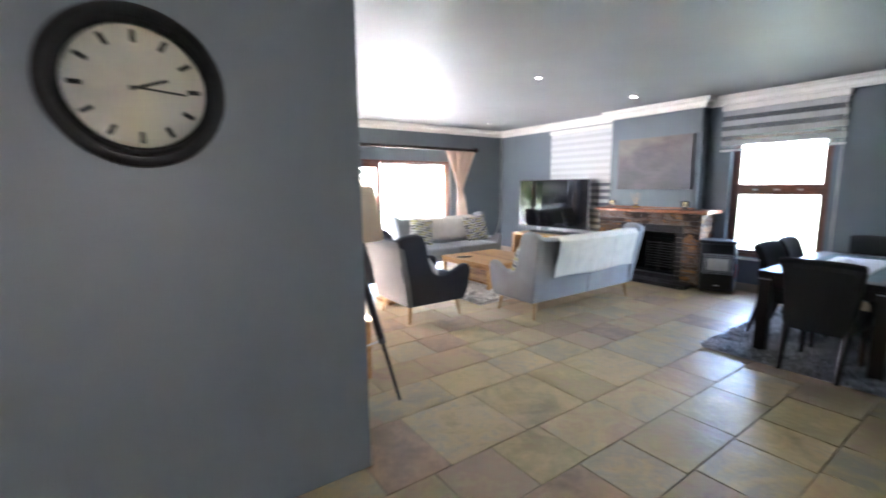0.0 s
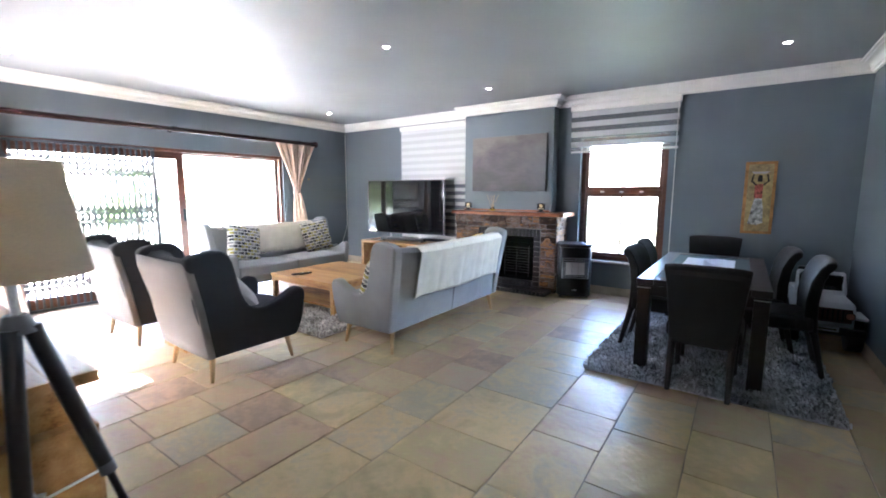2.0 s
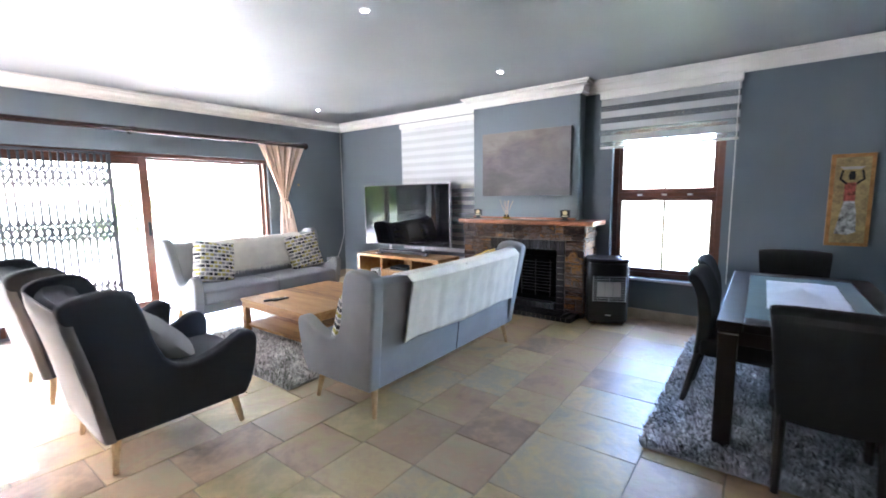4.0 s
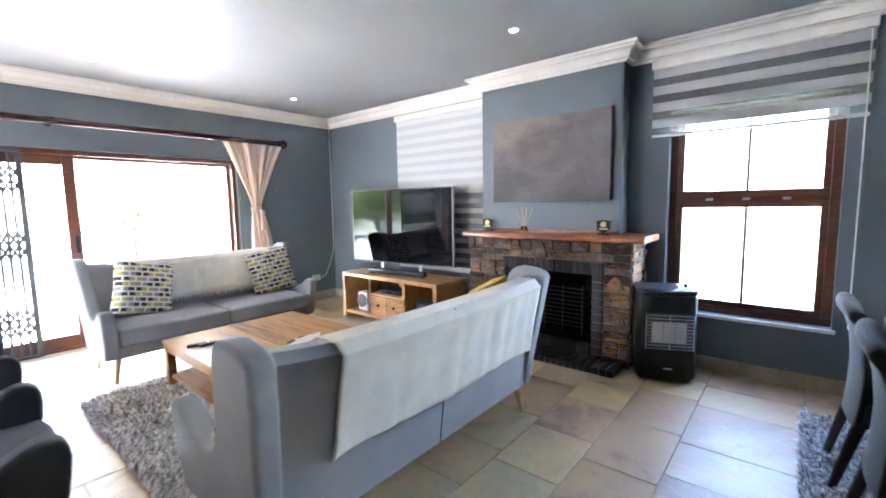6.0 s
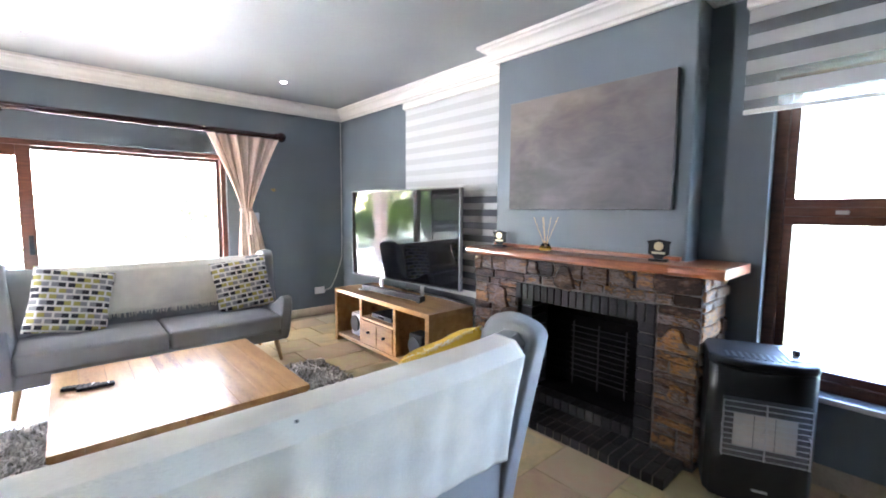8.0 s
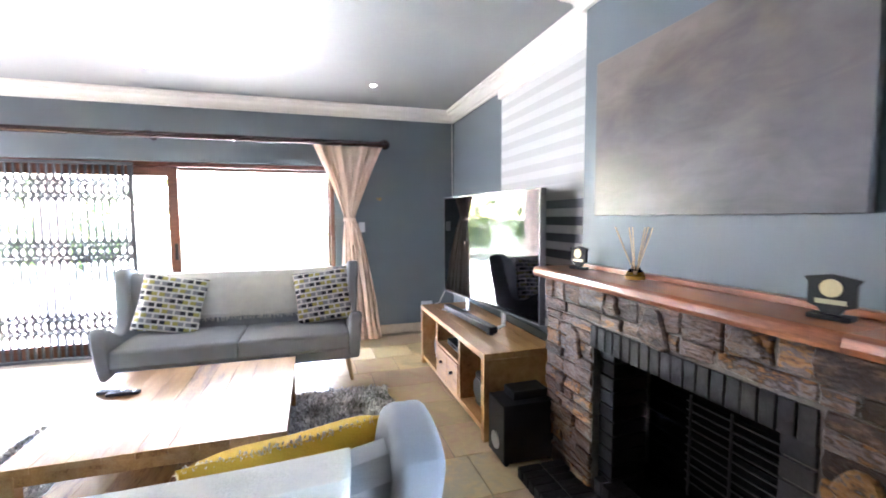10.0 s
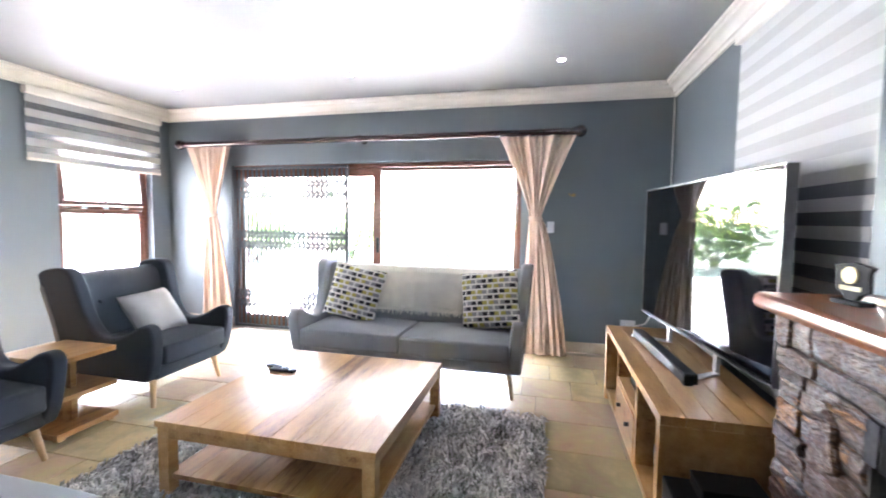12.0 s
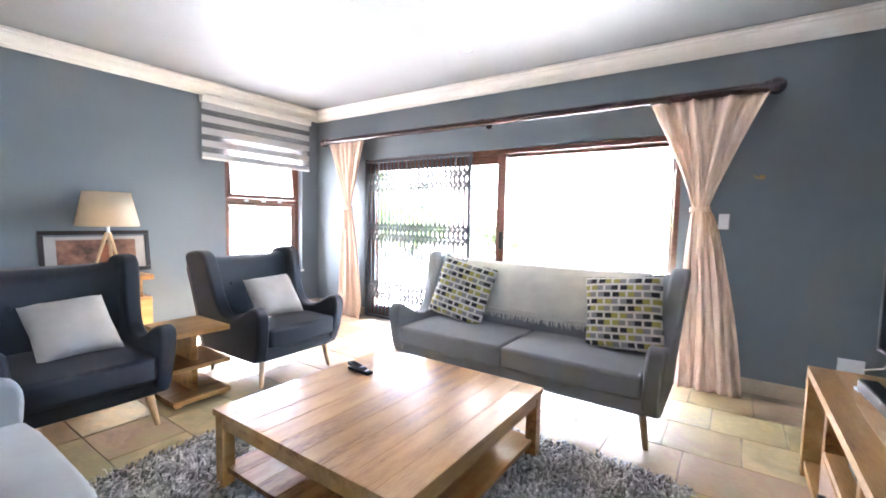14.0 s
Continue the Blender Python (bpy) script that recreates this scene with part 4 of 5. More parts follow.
while y < 5.7:
    block("hearth_brick", (8.1, y + 0.004, 0.0), (8.232, y + 0.056, 0.058), FIREBRICK, fp, bevel=0.003)
    block("hearth_brick", (8.24, y + 0.004, 0.0), (8.374, y + 0.056, 0.058), FIREBRICK, fp, bevel=0.003)
    if OY0 < y < OY1 - 0.05:
        block("hearth_brick", (FX - 0.01, y + 0.002, 0.0), (FX + 0.1, y + 0.056, 0.13), FIREBRICK, fp, bevel=0.003)
    y += 0.06
bm = bmesh.new()
prism(bm, [(8.31, FZ + 0.002), (8.3, FZ + 0.02), (8.305, FZ + 0.045), (8.32, FZ + 0.055), (XE - 0.006, FZ + 0.055), (XE - 0.006, FZ + 0.002)], 4.13, BREAST[1] - 0.004, "y")
prism(bm, [(8.31, FZ + 0.002), (8.3, FZ + 0.02), (8.305, FZ + 0.045), (8.32, FZ + 0.055), (BREAST[0] - 0.004, FZ + 0.055), (BREAST[0] - 0.004, FZ + 0.002)], BREAST[1] - 0.003, 5.93, "y")
part("mantel_shelf", bm, MANTEL, fp, "reddish varnished timber mantel shelf", bevel=0.002)
block("mantel_ledge", (8.535, 4.42, FZ + 0.055), (BREAST[0] - 0.004, 5.84, FZ + 0.08), MANTEL, fp, bevel=0.004)
MZ = FZ + 0.056

def painted_canvas(name):
    """Soft brushed fields: taupe above, mauve and charcoal below, a bluish patch at one side."""
    mat = bpy.data.materials.new(name)
    mat.use_nodes = True
    n, l = mat.node_tree.nodes, mat.node_tree.links
    b = n["Principled BSDF"]
    b.inputs["Roughness"].default_value = 0.42
    tc, sep = n.new("ShaderNodeTexCoord"), n.new("ShaderNodeSeparateXYZ")
    l.new(tc.outputs["Object"], sep.inputs[0])
    big, brush = noise_of(n, l, 2.4, 5, (1, 0.8, 1.3)), noise_of(n, l, 9, 6, (1, 0.6, 1.6))
    big.inputs["Distortion"].default_value, brush.inputs["Distortion"].default_value = 0.6, 1.2
    height = math_of(n, l, "MULTIPLY_ADD", sep.outputs["Z"], 0.55, -0.55 * 1.83 + 0.12)
    f = math_of(n, l, "ADD", math_of(n, l, "MULTIPLY_ADD", big.outputs["Fac"], 0.75, height), math_of(n, l, "MULTIPLY", brush.outputs["Fac"], 0.22))
    r = ramp_of(n, [(0.25, (0.025, 0.02, 0.021)), (0.42, (0.056, 0.045, 0.045)), (0.55, (0.088, 0.073, 0.073)), (0.68, (0.13, 0.106, 0.093)), (0.85, (0.19, 0.163, 0.14))])
    l.new(f, r.inputs["Fac"])
    side = math_of(n, l, "MULTIPLY_ADD", sep.outputs["Y"], -2.2, 2.2 * 4.95)
    blue = math_of(n, l, "MULTIPLY", math_of(n, l, "MINIMUM", math_of(n, l, "MAXIMUM", side, 0.0), 1.0), math_of(n, l, "MULTIPLY", big.outputs["Fac"], 0.7))
    mix = n.new("ShaderNodeMix")
    mix.data_type = "RGBA"
    l.new(blue, mix.inputs["Factor"])
    l.new(r.outputs["Color"], mix.inputs["A"])
    mix.inputs["B"].default_value = (0.075, 0.082, 0.115, 1)
    l.new(mix.outputs["Result"], b.inputs["Base Color"])
    bu = n.new("ShaderNodeBump")
    bu.inputs["Strength"].default_value, bu.inputs["Distance"].default_value = 0.35, 0.006
    l.new(brush.outputs["Fac"], bu.inputs["Height"])
    l.new(bu.outputs["Normal"], b.inputs["Normal"])
    return mat


paint = thing("canvas_painting", "large abstract canvas in brown, mauve and grey", "painting")
PAINTING = painted_canvas("abstract_paint")
block("canvas", (BREAST[0] - 0.042, 4.485, 1.425), (BREAST[0] - 0.004, 5.69, 2.232), PAINTING, paint, bevel=0.004)
for z in (1.45, 2.17):
    block("stretcher_bar", (BREAST[0] - 0.0038, 4.52, z), (BREAST[0] - 0.001, 5.66, z + 0.04), ESPRESSO, paint, "wooden stretcher behind the canvas")


def trophy(m):
    w = thing("award_plaque", "small dark shield award on the mantel", "award plaque", m, "award plaques on the mantel")
    block("base", (-0.05, -0.025, 0), (0.05, 0.025, 0.014), BLACK, w, bevel=0.003)
    bm = bmesh.new()
    prism(bm, [(-0.02, 0.014), (0.02, 0.014), (0.03, 0.03), (0.055, 0.04), (0.055, 0.1), (0.065, 0.115), (0.04, 0.12), (0, 0.127), (-0.04, 0.12), (-0.065, 0.115), (-0.055, 0.1), (-0.055, 0.04), (-0.03, 0.03)], -0.008, 0.008, "y")
    part("shield", bm, BLACK, w, bevel=0.002)
    rod("medal", (0, -0.008, 0.088), (0, -0.014, 0.088), 0.025, material("pale_gold", (0.6, 0.5, 0.28), 0.35, metal=0.7), w, seg=24)
    block("name_plate", (-0.035, -0.011, 0.043), (0.035, -0.0085, 0.056), material("pale_brass", (0.5, 0.45, 0.3), 0.4, metal=0.6), w)
    return w


TR = trophy(pose(8.44, 4.5, MZ, 0, 0, -80))
copy_thing(TR, pose(8.47, 5.72, MZ, 0, 0, -80))
df = thing("reed_diffuser", "glass reed diffuser with amber oil on the mantel", "reed diffuser", pose(8.47, 5.29, MZ))
bm = bmesh.new()
for (za, ra), (zb, rb) in zip(((0.0, 0.042), (0.02, 0.044), (0.045, 0.03), (0.06, 0.016)), ((0.02, 0.044), (0.045, 0.03), (0.06, 0.016), (0.085, 0.015))):
    tube(bm, (0, 0, za), (0, 0, zb), ra, rb, 20)
part("bottle", bm, glass("clear_bottle_glass"), df).visible_shadow = False
rod("oil", (0, 0, 0.003), (0, 0, 0.02), 0.036, material("amber_oil", (0.5, 0.28, 0.03), 0.2, bump=0), df)
for a, t in ((10, 18), (70, 10), (140, 20), (200, 14), (270, 22), (330, 8)):
    rod("reed", (0, 0, 0.02), (0.26 * math.sin(radians(t)) * math.cos(radians(a)), 0.26 * math.sin(radians(t)) * math.sin(radians(a)), 0.24), 0.002, BEECH, df, seg=6)

# ---- heater ----
ht = thing("gas_heater", "black cabinet gas heater with pale ceramic panels", "gas heater", pose(8.42, 4.0, 0, 0, 0, -66))
out = [(-0.21, 0.17), (-0.215, -0.1), (-0.19, -0.15), (-0.11, -0.185), (0, -0.197), (0.11, -0.185), (0.19, -0.15), (0.215, -0.1), (0.21, 0.17)]
bm = bmesh.new()
prism(bm, out, 0.035, 0.69, "z")
body = part("body", bm, BLACK, ht, bevel=0.012)
bm = bmesh.new()
prism(bm, [(x * 1.03, y * 1.03) for x, y in out], 0.69, 0.735, "z")
part("top_cover", bm, BLACK, ht, bevel=0.015)
for k in range(9):
    block("vent_slot", (-0.15 + k * 0.028, -0.15, 0.7355), (-0.138 + k * 0.028, -0.06, 0.7385), GATE, ht)
block("control_panel", (0.1, -0.1, 0.736), (0.19, 0.08, 0.74), STEEL, ht, "silver control panel", bevel=0.003)
rod("knob", (0.145, -0.02, 0.74), (0.145, -0.02, 0.765), 0.018, BLACK, ht)
block("burner_recess", (-0.165, -0.2, 0.28), (0.165, -0.193, 0.56), GATE, ht, bevel=0.003)
CER = material("pale_ceramic", (0.6, 0.57, 0.54), 0.8, grain=240, bump=0.5)
for k in range(3):
    block("ceramic_panel", (-0.12 + k * 0.081, -0.206, 0.33), (-0.042 + k * 0.081, -0.2005, 0.49), CER, ht, "pale ceramic burner panel", bevel=0.002)
for k in range(11):
    rod("guard_wire", (-0.165, -0.226, 0.29 + k * 0.026), (0.165, -0.226, 0.29 + k * 0.026), 0.0022, STEEL, ht, seg=6)
for x in (-0.165, 0.0, 0.165):
    rod("guard_wire", (x, -0.228, 0.285), (x, -0.228, 0.555), 0.003, STEEL, ht, seg=6)
    rod("guard_stay", (x, -0.19, 0.42), (x, -0.228, 0.42), 0.003, STEEL, ht, seg=6)
block("badge", (-0.03, -0.2, 0.12), (0.03, -0.196, 0.13), STEEL, ht)
for sx in (-0.17, 0.17):
    for sy in (-0.08, 0.13):
        rod("castor", (sx - 0.012, sy, 0.018), (sx + 0.012, sy, 0.018), 0.018, BLACK, ht)
cord("gas_hose", [(0.215, 0.1, 0.42), (0.24, 0.11, 0.36), (0.245, 0.12, 0.28), (0.235, 0.12, 0.2), (0.21, 0.13, 0.15)], 0.006, material("red_rubber_hose", (0.35, 0.02, 0.015), 0.5), ht, "red rubber hose")

# ---- television corner ----
tvs = thing("tv_stand", "honey acacia television stand with open bays and two drawers", "tv stand")
SX0, SX1, SY0, SY1, SZ = 8.06, 8.57, 6.1, 7.7, 0.57
for k in range(5):
    a, b = SX0 + k * (SX1 - SX0) / 5, SX0 + (k + 1) * (SX1 - SX0) / 5
    block("top_plank", (a + 0.0006, SY0, SZ - 0.04), (b - 0.0006, SY1, SZ), ACACIA, tvs, bevel=0.0015)
block("bottom_board", (SX0 + 0.01, SY0 + 0.05, 0.05), (SX1, SY1 - 0.05, 0.085), ACACIA, tvs, bevel=0.002)
block("back_panel", (SX1 - 0.02, SY0 + 0.05, 0.085), (SX1 - 0.005, SY1 - 0.05, SZ - 0.041), ACACIA, tvs)
for y0, y1 in ((SY0, SY0 + 0.05), (6.58, 6.62), (7.16, 7.2), (SY1 - 0.05, SY1)):
    e = y0 == SY0 or y1 == SY1
    block("side_panel" if e else "divider", (SX0 + (0 if e else 0.01), y0, 0 if e else 0.085), (SX1 - (0 if e else 0.021), y1, SZ - 0.041), ACACIA, tvs, bevel=0.003)
block("middle_shelf", (SX0 + 0.01, 6.62, 0.33), (SX1 - 0.021, 7.16, 0.355), ACACIA, tvs, bevel=0.002)
for z0, z1 in ((0.09, 0.325),):
    for y0, y1 in ((6.625, 6.888), (6.892, 7.155)):
        d = block("drawer", (SX0 + 0.006, y0, z0), (SX0 + 0.03, y1, z1), ACACIA, tvs, bevel=0.003)
        rod("knob", (SX0 + 0.006, (y0 + y1) / 2, 0.22), (SX0 - 0.018, (y0 + y1) / 2, 0.22), 0.012, BLACK, d, label="small dark knob")
for yy in (6.4, 7.42):
    sp = thing("small_speaker", "small round-faced speaker inside the tv stand", "speaker", pose(8.2, yy, 0.086), "small speakers")
    block("body", (-0.05, -0.09, 0), (0.1, 0.09, 0.24), TOYWHITE if yy > 7 else BLACK, sp, bevel=0.02)
    rod("cone", (-0.051, 0, 0.13), (-0.062, 0, 0.13), 0.085, GATE, sp, seg=24)
dv = thing("media_box", "thin black media player on the middle shelf", "media player", pose(8.25, 6.9, 0.356))
block("case", (-0.12, -0.17, 0), (0.12, 0.17, 0.045), BLACK, dv, bevel=0.004)
block("display", (-0.122, -0.05, 0.015), (-0.1195, 0.05, 0.03), GLOSSBLACK, dv)

tv = thing("television", "large black flat television with a thin silver frame", "television", pose(8.43, 7.0, SZ, 0, 0, -83))
block("case", (-0.775, -0.005, 0.12), (0.775, 0.035, 1.04), BLACK, tv, bevel=0.006)
block("screen", (-0.765, -0.009, 0.135), (0.765, -0.0055, 1.032), GLOSSBLACK, tv, "glossy black screen")
bm = bmesh.new()
for lo, hi in (((-0.782, -0.012, 0.113), (-0.7755, 0.038, 1.047)), ((0.7755, -0.012, 0.113), (0.782, 0.038, 1.047)), ((-0.7755, -0.012, 1.0405), (0.7755, 0.038, 1.047)), ((-0.7755, -0.012, 0.113), (0.7755, 0.038, 0.1195))):
    box(bm, lo, hi)
part("bezel", bm, material("dark_silver_metal", (0.24, 0.24, 0.25), 0.35, metal=1.0, spread=0.05, bump=0.02), tv, "thin silver bezel")
for s in (-1, 1):
    bm = bmesh.new()
    prism(bm, [(s * 0.42 - 0.02, -0.19), (s * 0.42 + 0.02, -0.19), (s * 0.3 + 0.02, 0.02), (s * 0.3 - 0.02, 0.02)], 0.001, 0.014, "z")
    box(bm, (s * 0.3 - 0.018, 0.0, 0.014), (s * 0.3 + 0.018, 0.02, 0.125))
    part("stand_foot", bm, STEEL, tv, "silver splayed foot", bevel=0.003)
sb = thing("soundbar", "slim black soundbar in front of the television", "soundbar", pose(8.25, 6.9, SZ, 0, 0, -86))
block("case", (-0.45, -0.035, 0.016), (0.45, 0.035, 0.07), BLACK, sb, bevel=0.01)
for x in (-0.4, 0.4):
    block("foot", (x - 0.02, -0.02, 0.001), (x + 0.02, 0.02, 0.016), BLACK, sb)
sw = thing("subwoofer", "black box subwoofer on the floor beside the tv stand", "subwoofer", pose(8.23, 5.915, 0))
block("cabinet", (-0.17, -0.11, 0.02), (0.17, 0.11, 0.36), BLACK, sw, bevel=0.006)
rod("port", (-0.171, 0.0, 0.12), (-0.178, 0.0, 0.12), 0.05, STEEL, sw, seg=24)
for sx in (-0.14, 0.14):
    for sy in (-0.08, 0.08):
        rod("foot", (sx, sy, 0), (sx, sy, 0.02), 0.015, BLACK, sw)
ub = thing("set_top_box", "small black box lying on the subwoofer", "media player", pose(8.25, 5.93, 0.361))
block("case", (-0.1, -0.07, 0), (0.12, 0.07, 0.05), BLACK, ub, bevel=0.004)

sk = thing("light_switch", "white plastic switch plate beside the curtain", "switch", pose(7.63, YN, 1.31))
block("plate", (-0.035, -0.012, -0.06), (0.035, -0.001, 0.06), TOYWHITE, sk, bevel=0.003)
block("rocker", (-0.012, -0.017, -0.02), (0.012, -0.012, 0.02), TOYWHITE, sk, bevel=0.002)
hk = thing("curtain_hook", "small brass wall hook for a curtain tie", "hook", pose(7.85, YN, 1.645))
cord("hook", [(0, -0.001, 0), (0, -0.03, 0), (-0.03, -0.05, -0.01), (-0.05, -0.045, 0.015)], 0.006, material("dull_brass", (0.3, 0.22, 0.1), 0.4, metal=0.8), hk)
rod("rosette", (0, -0.001, 0), (0, -0.008, 0), 0.02, material("dull_brass_plate", (0.3, 0.22, 0.1), 0.4, metal=0.8), hk)
ca = thing("wall_cable", "white cable running down the room corner", "cable")
cord("cable", [(XE - 0.02, YN - 0.012, 2.58), (XE - 0.02, YN - 0.012, 1.2), (XE - 0.03, YN - 0.02, 0.75), (XE - 0.12, YN - 0.02, 0.5), (XE - 0.2, YN - 0.02, 0.35), (XE - 0.3, YN - 0.02, 0.32)], 0.005, WHITE, ca)
so = thing("wall_socket", "white double wall socket low on the wall", "socket", pose(XE - 0.36, YN, 0.33))
block("plate", (-0.07, -0.012, -0.045), (0.07, -0.001, 0.045), TOYWHITE, so, bevel=0.003)
for x in (-0.035, 0.035):
    block("switch_rocker", (x - 0.01, -0.016, 0.012), (x + 0.01, -0.012, 0.03), TOYWHITE, so, bevel=0.002)


# ---- dining side ----
dt = thing("dining_table", "espresso dining table with a frosted glass centre", "dining table", pose(7.16, 2.385, 0.02))
TX, TY, DZ = 0.9, 0.425, 0.73
FROST = material("frosted_blue_glass", (0.32, 0.42, 0.46), 0.08, spread=0.05, bump=0.0, spec=0.8, rough_spread=0.02)
for lo, hi in (((-TX, -TY, DZ - 0.05), (TX, -TY + 0.12, DZ)), ((-TX, TY - 0.12, DZ - 0.05), (TX, TY, DZ)), ((-TX, -TY + 0.12, DZ - 0.05), (-TX + 0.14, TY - 0.12, DZ)), ((TX - 0.14, -TY + 0.12, DZ - 0.05), (TX, TY - 0.12, DZ))):
    block("top_border", lo, hi, ESPRESSO, dt, bevel=0.004)
block("glass_top", (-TX + 0.14, -TY + 0.12, DZ - 0.02), (TX - 0.14, TY - 0.12, DZ - 0.003), FROST, dt, "frosted blue-tinted glass panel")
for lo, hi in (((-TX + 0.1, -TY + 0.02, DZ - 0.13), (TX - 0.1, -TY + 0.045, DZ - 0.051)), ((-TX + 0.1, TY - 0.045, DZ - 0.13), (TX - 0.1, TY - 0.02, DZ - 0.051)), ((-TX + 0.02, -TY + 0.1, DZ - 0.13), (-TX + 0.045, TY - 0.1, DZ - 0.051)), ((TX - 0.045, -TY + 0.1, DZ - 0.13), (TX - 0.02, TY - 0.1, DZ - 0.051))):
    block("apron", lo, hi, ESPRESSO, dt, bevel=0.003)
for sx in (-1, 1):
    for sy in (-1, 1):
        x, y = sx * (TX - 0.055), sy * (TY - 0.055)
        lg = block("leg", (x - 0.045, y - 0.045, 0), (x + 0.045, y + 0.045, DZ - 0.051), ESPRESSO, dt, bevel=0.004)
        block("band", (x - 0.047, y - 0.047, DZ - 0.075), (x + 0.047, y + 0.047, DZ - 0.068), STEEL, lg, "thin metal band")
tr = thing("table_runner", "white linen cloth lying on the dining table", "table runner", pose(7.2, 2.39, 0.75))
bm = bmesh.new()
N = 30
R = [[bm.verts.new((-0.52 + 1.0 * i / N, -0.2 + 0.4 * j / N, 0.004 + 0.012 * max(0, noise.noise((i * 0.25, j * 0.25, 7))) + (0.05 * max(0, 1 - abs(i - 14) / 8) * max(0, 1 - abs(j - 17) / 9)))) for j in range(N + 1)] for i in range(N + 1)]
for i in range(N):
    for j in range(N):
        bm.faces.new((R[i][j], R[i + 1][j], R[i + 1][j + 1], R[i][j + 1]))
rn = part("cloth", bm, PAPER, tr)
rn.modifiers.new("thickness", "SOLIDIFY").thickness = 0.003


def dining_chair(m):
    """An upholstered dining chair with a rolled back; its front looks along +y."""
    w = thing("dining_chair", "dark brown velvet dining chair with a rolled back", "dining chair", m, "dark chairs round the dining table")
    block("seat", (-0.23, -0.2, 0.36), (0.23, 0.26, 0.48), DARKCLOTH, w, bevel=0.035, segs=3)
    bm = bmesh.new()
    prof = [(-0.2, 0.34), (-0.16, 0.46), (-0.155, 0.6), (-0.175, 0.75), (-0.215, 0.86), (-0.25, 0.905), (-0.285, 0.915), (-0.305, 0.895), (-0.3, 0.87), (-0.27, 0.83), (-0.245, 0.74), (-0.232, 0.6), (-0.238, 0.45), (-0.25, 0.34)]
    nx, ring = 12, []
    for i in range(nx + 1):
        u = -1 + 2 * i / nx
        ring.append([bm.verts.new((u * (0.2 + 0.055 * (z - 0.34) / 0.58), y + 0.025 * u * u, z - 0.015 * u ** 4 * (z > 0.8))) for y, z in prof])
    for a, b in zip(ring, ring[1:]):
        for k in range(len(prof)):
            bm.faces.new((a[k - 1], a[k], b[k], b[k - 1]))
    bm.faces.new(ring[0]), bm.faces.new(ring[-1][::-1])
    part("backrest", bm, DARKCLOTH, w, bevel=0.012)
    for sx in (-1, 1):
        rod("leg", (sx * 0.19, 0.22, 0.37), (sx * 0.19, 0.225, 0.0), 0.027, ESPRESSO, w, 0.017, seg=8)
        rod("leg", (sx * 0.18, -0.2, 0.37), (sx * 0.18, -0.285, 0.0), 0.027, ESPRESSO, w, 0.017, seg=8)
    return w


DC = dining_chair(pose(6.27, 2.33, 0.018, 0, 0, -92))
for x, y, rz in ((8.12, 2.4, 90), (6.92, 2.72, 178), (7.55, 2.74, 181), (6.98, 1.88, 2), (7.52, 2.03, 5)):
    copy_thing(DC, pose(x, y, 0.018, 0, 0, rz))

ap = thing("wall_picture", "upright orange-brown wall plaque with a painted standing form", "wall picture", pose(XE, 2.035, 0.945))
block("board", (-0.04, -0.145, 0), (-0.002, 0.145, 0.812), material("burnt_orange_board", (0.33, 0.15, 0.04), 0.5, scale=9, grain=50, spread=0.5, bump=0.3), ap, bevel=0.004)
block("centre_panel", (-0.042, -0.115, 0.03), (-0.0402, 0.115, 0.78), material("ochre_panel", (0.3, 0.22, 0.09), 0.6, scale=12, grain=60, spread=0.5), ap)
def flat(name, pts, mat, k):
    bm = bmesh.new()
    prism(bm, pts, -0.046 - 0.001 * k, -0.0422, "x")
    return part(name, bm, mat, ap, smooth=False)
GREYSK = material("white_black_fleck", (0.3, 0.3, 0.29), 0.7, scale=30, grain=90, spread=0.95)
flat("skirt_shape", [(0.085, 0.11), (0.0, 0.1), (-0.055, 0.13), (-0.045, 0.3), (-0.03, 0.4), (0.04, 0.4), (0.06, 0.28)], GREYSK, 1)
flat("bodice_shape", [(-0.03, 0.4), (0.045, 0.4), (0.045, 0.56), (-0.03, 0.56)], material("red_fleck", (0.3, 0.07, 0.05), 0.7, scale=30, spread=0.7), 1)
flat("head_shape", [(-0.018, 0.585), (0.02, 0.585), (0.026, 0.62), (0.015, 0.66), (-0.015, 0.66), (-0.022, 0.62)], BLACK, 1)
flat("bowl_shape", [(-0.08, 0.7), (0.085, 0.7), (0.06, 0.675), (-0.05, 0.675)], PALECUSH, 1)
for s in (-1, 1):
    flat("arc_shape", [(s * 0.035, 0.54), (s * 0.085, 0.59), (s * 0.07, 0.67), (s * 0.055, 0.67), (s * 0.068, 0.595), (s * 0.03, 0.56)], BLACK, 2)

car = thing("toy_car", "white ride-on toy car with black bumpers", "toy car", pose(8.18, 1.5, 0, 0, 0, 91) @ Matrix.Scale(1.12, 4))
bm = bmesh.new()
prism(bm, [(-0.45, 0.14), (-0.45, 0.37), (-0.41, 0.4), (0.05, 0.43), (0.08, 0.4), (0.42, 0.4), (0.45, 0.36), (0.45, 0.14)], -0.17, 0.17, "x")
for v in bm.verts:
    v.co = Vector((v.co.x, -v.co.y * -1, v.co.z))
body = part("body", bm, TOYWHITE, car, bevel=0.02)
block("grille", (-0.15, 0.452, 0.25), (0.15, 0.458, 0.36), material("dark_red_brown_plastic", (0.07, 0.015, 0.01), 0.35), car, bevel=0.003)
for k in range(7):
    block("grille_bar", (-0.1 + k * 0.03, 0.458, 0.26), (-0.088 + k * 0.03, 0.462, 0.35), BLACK, car)
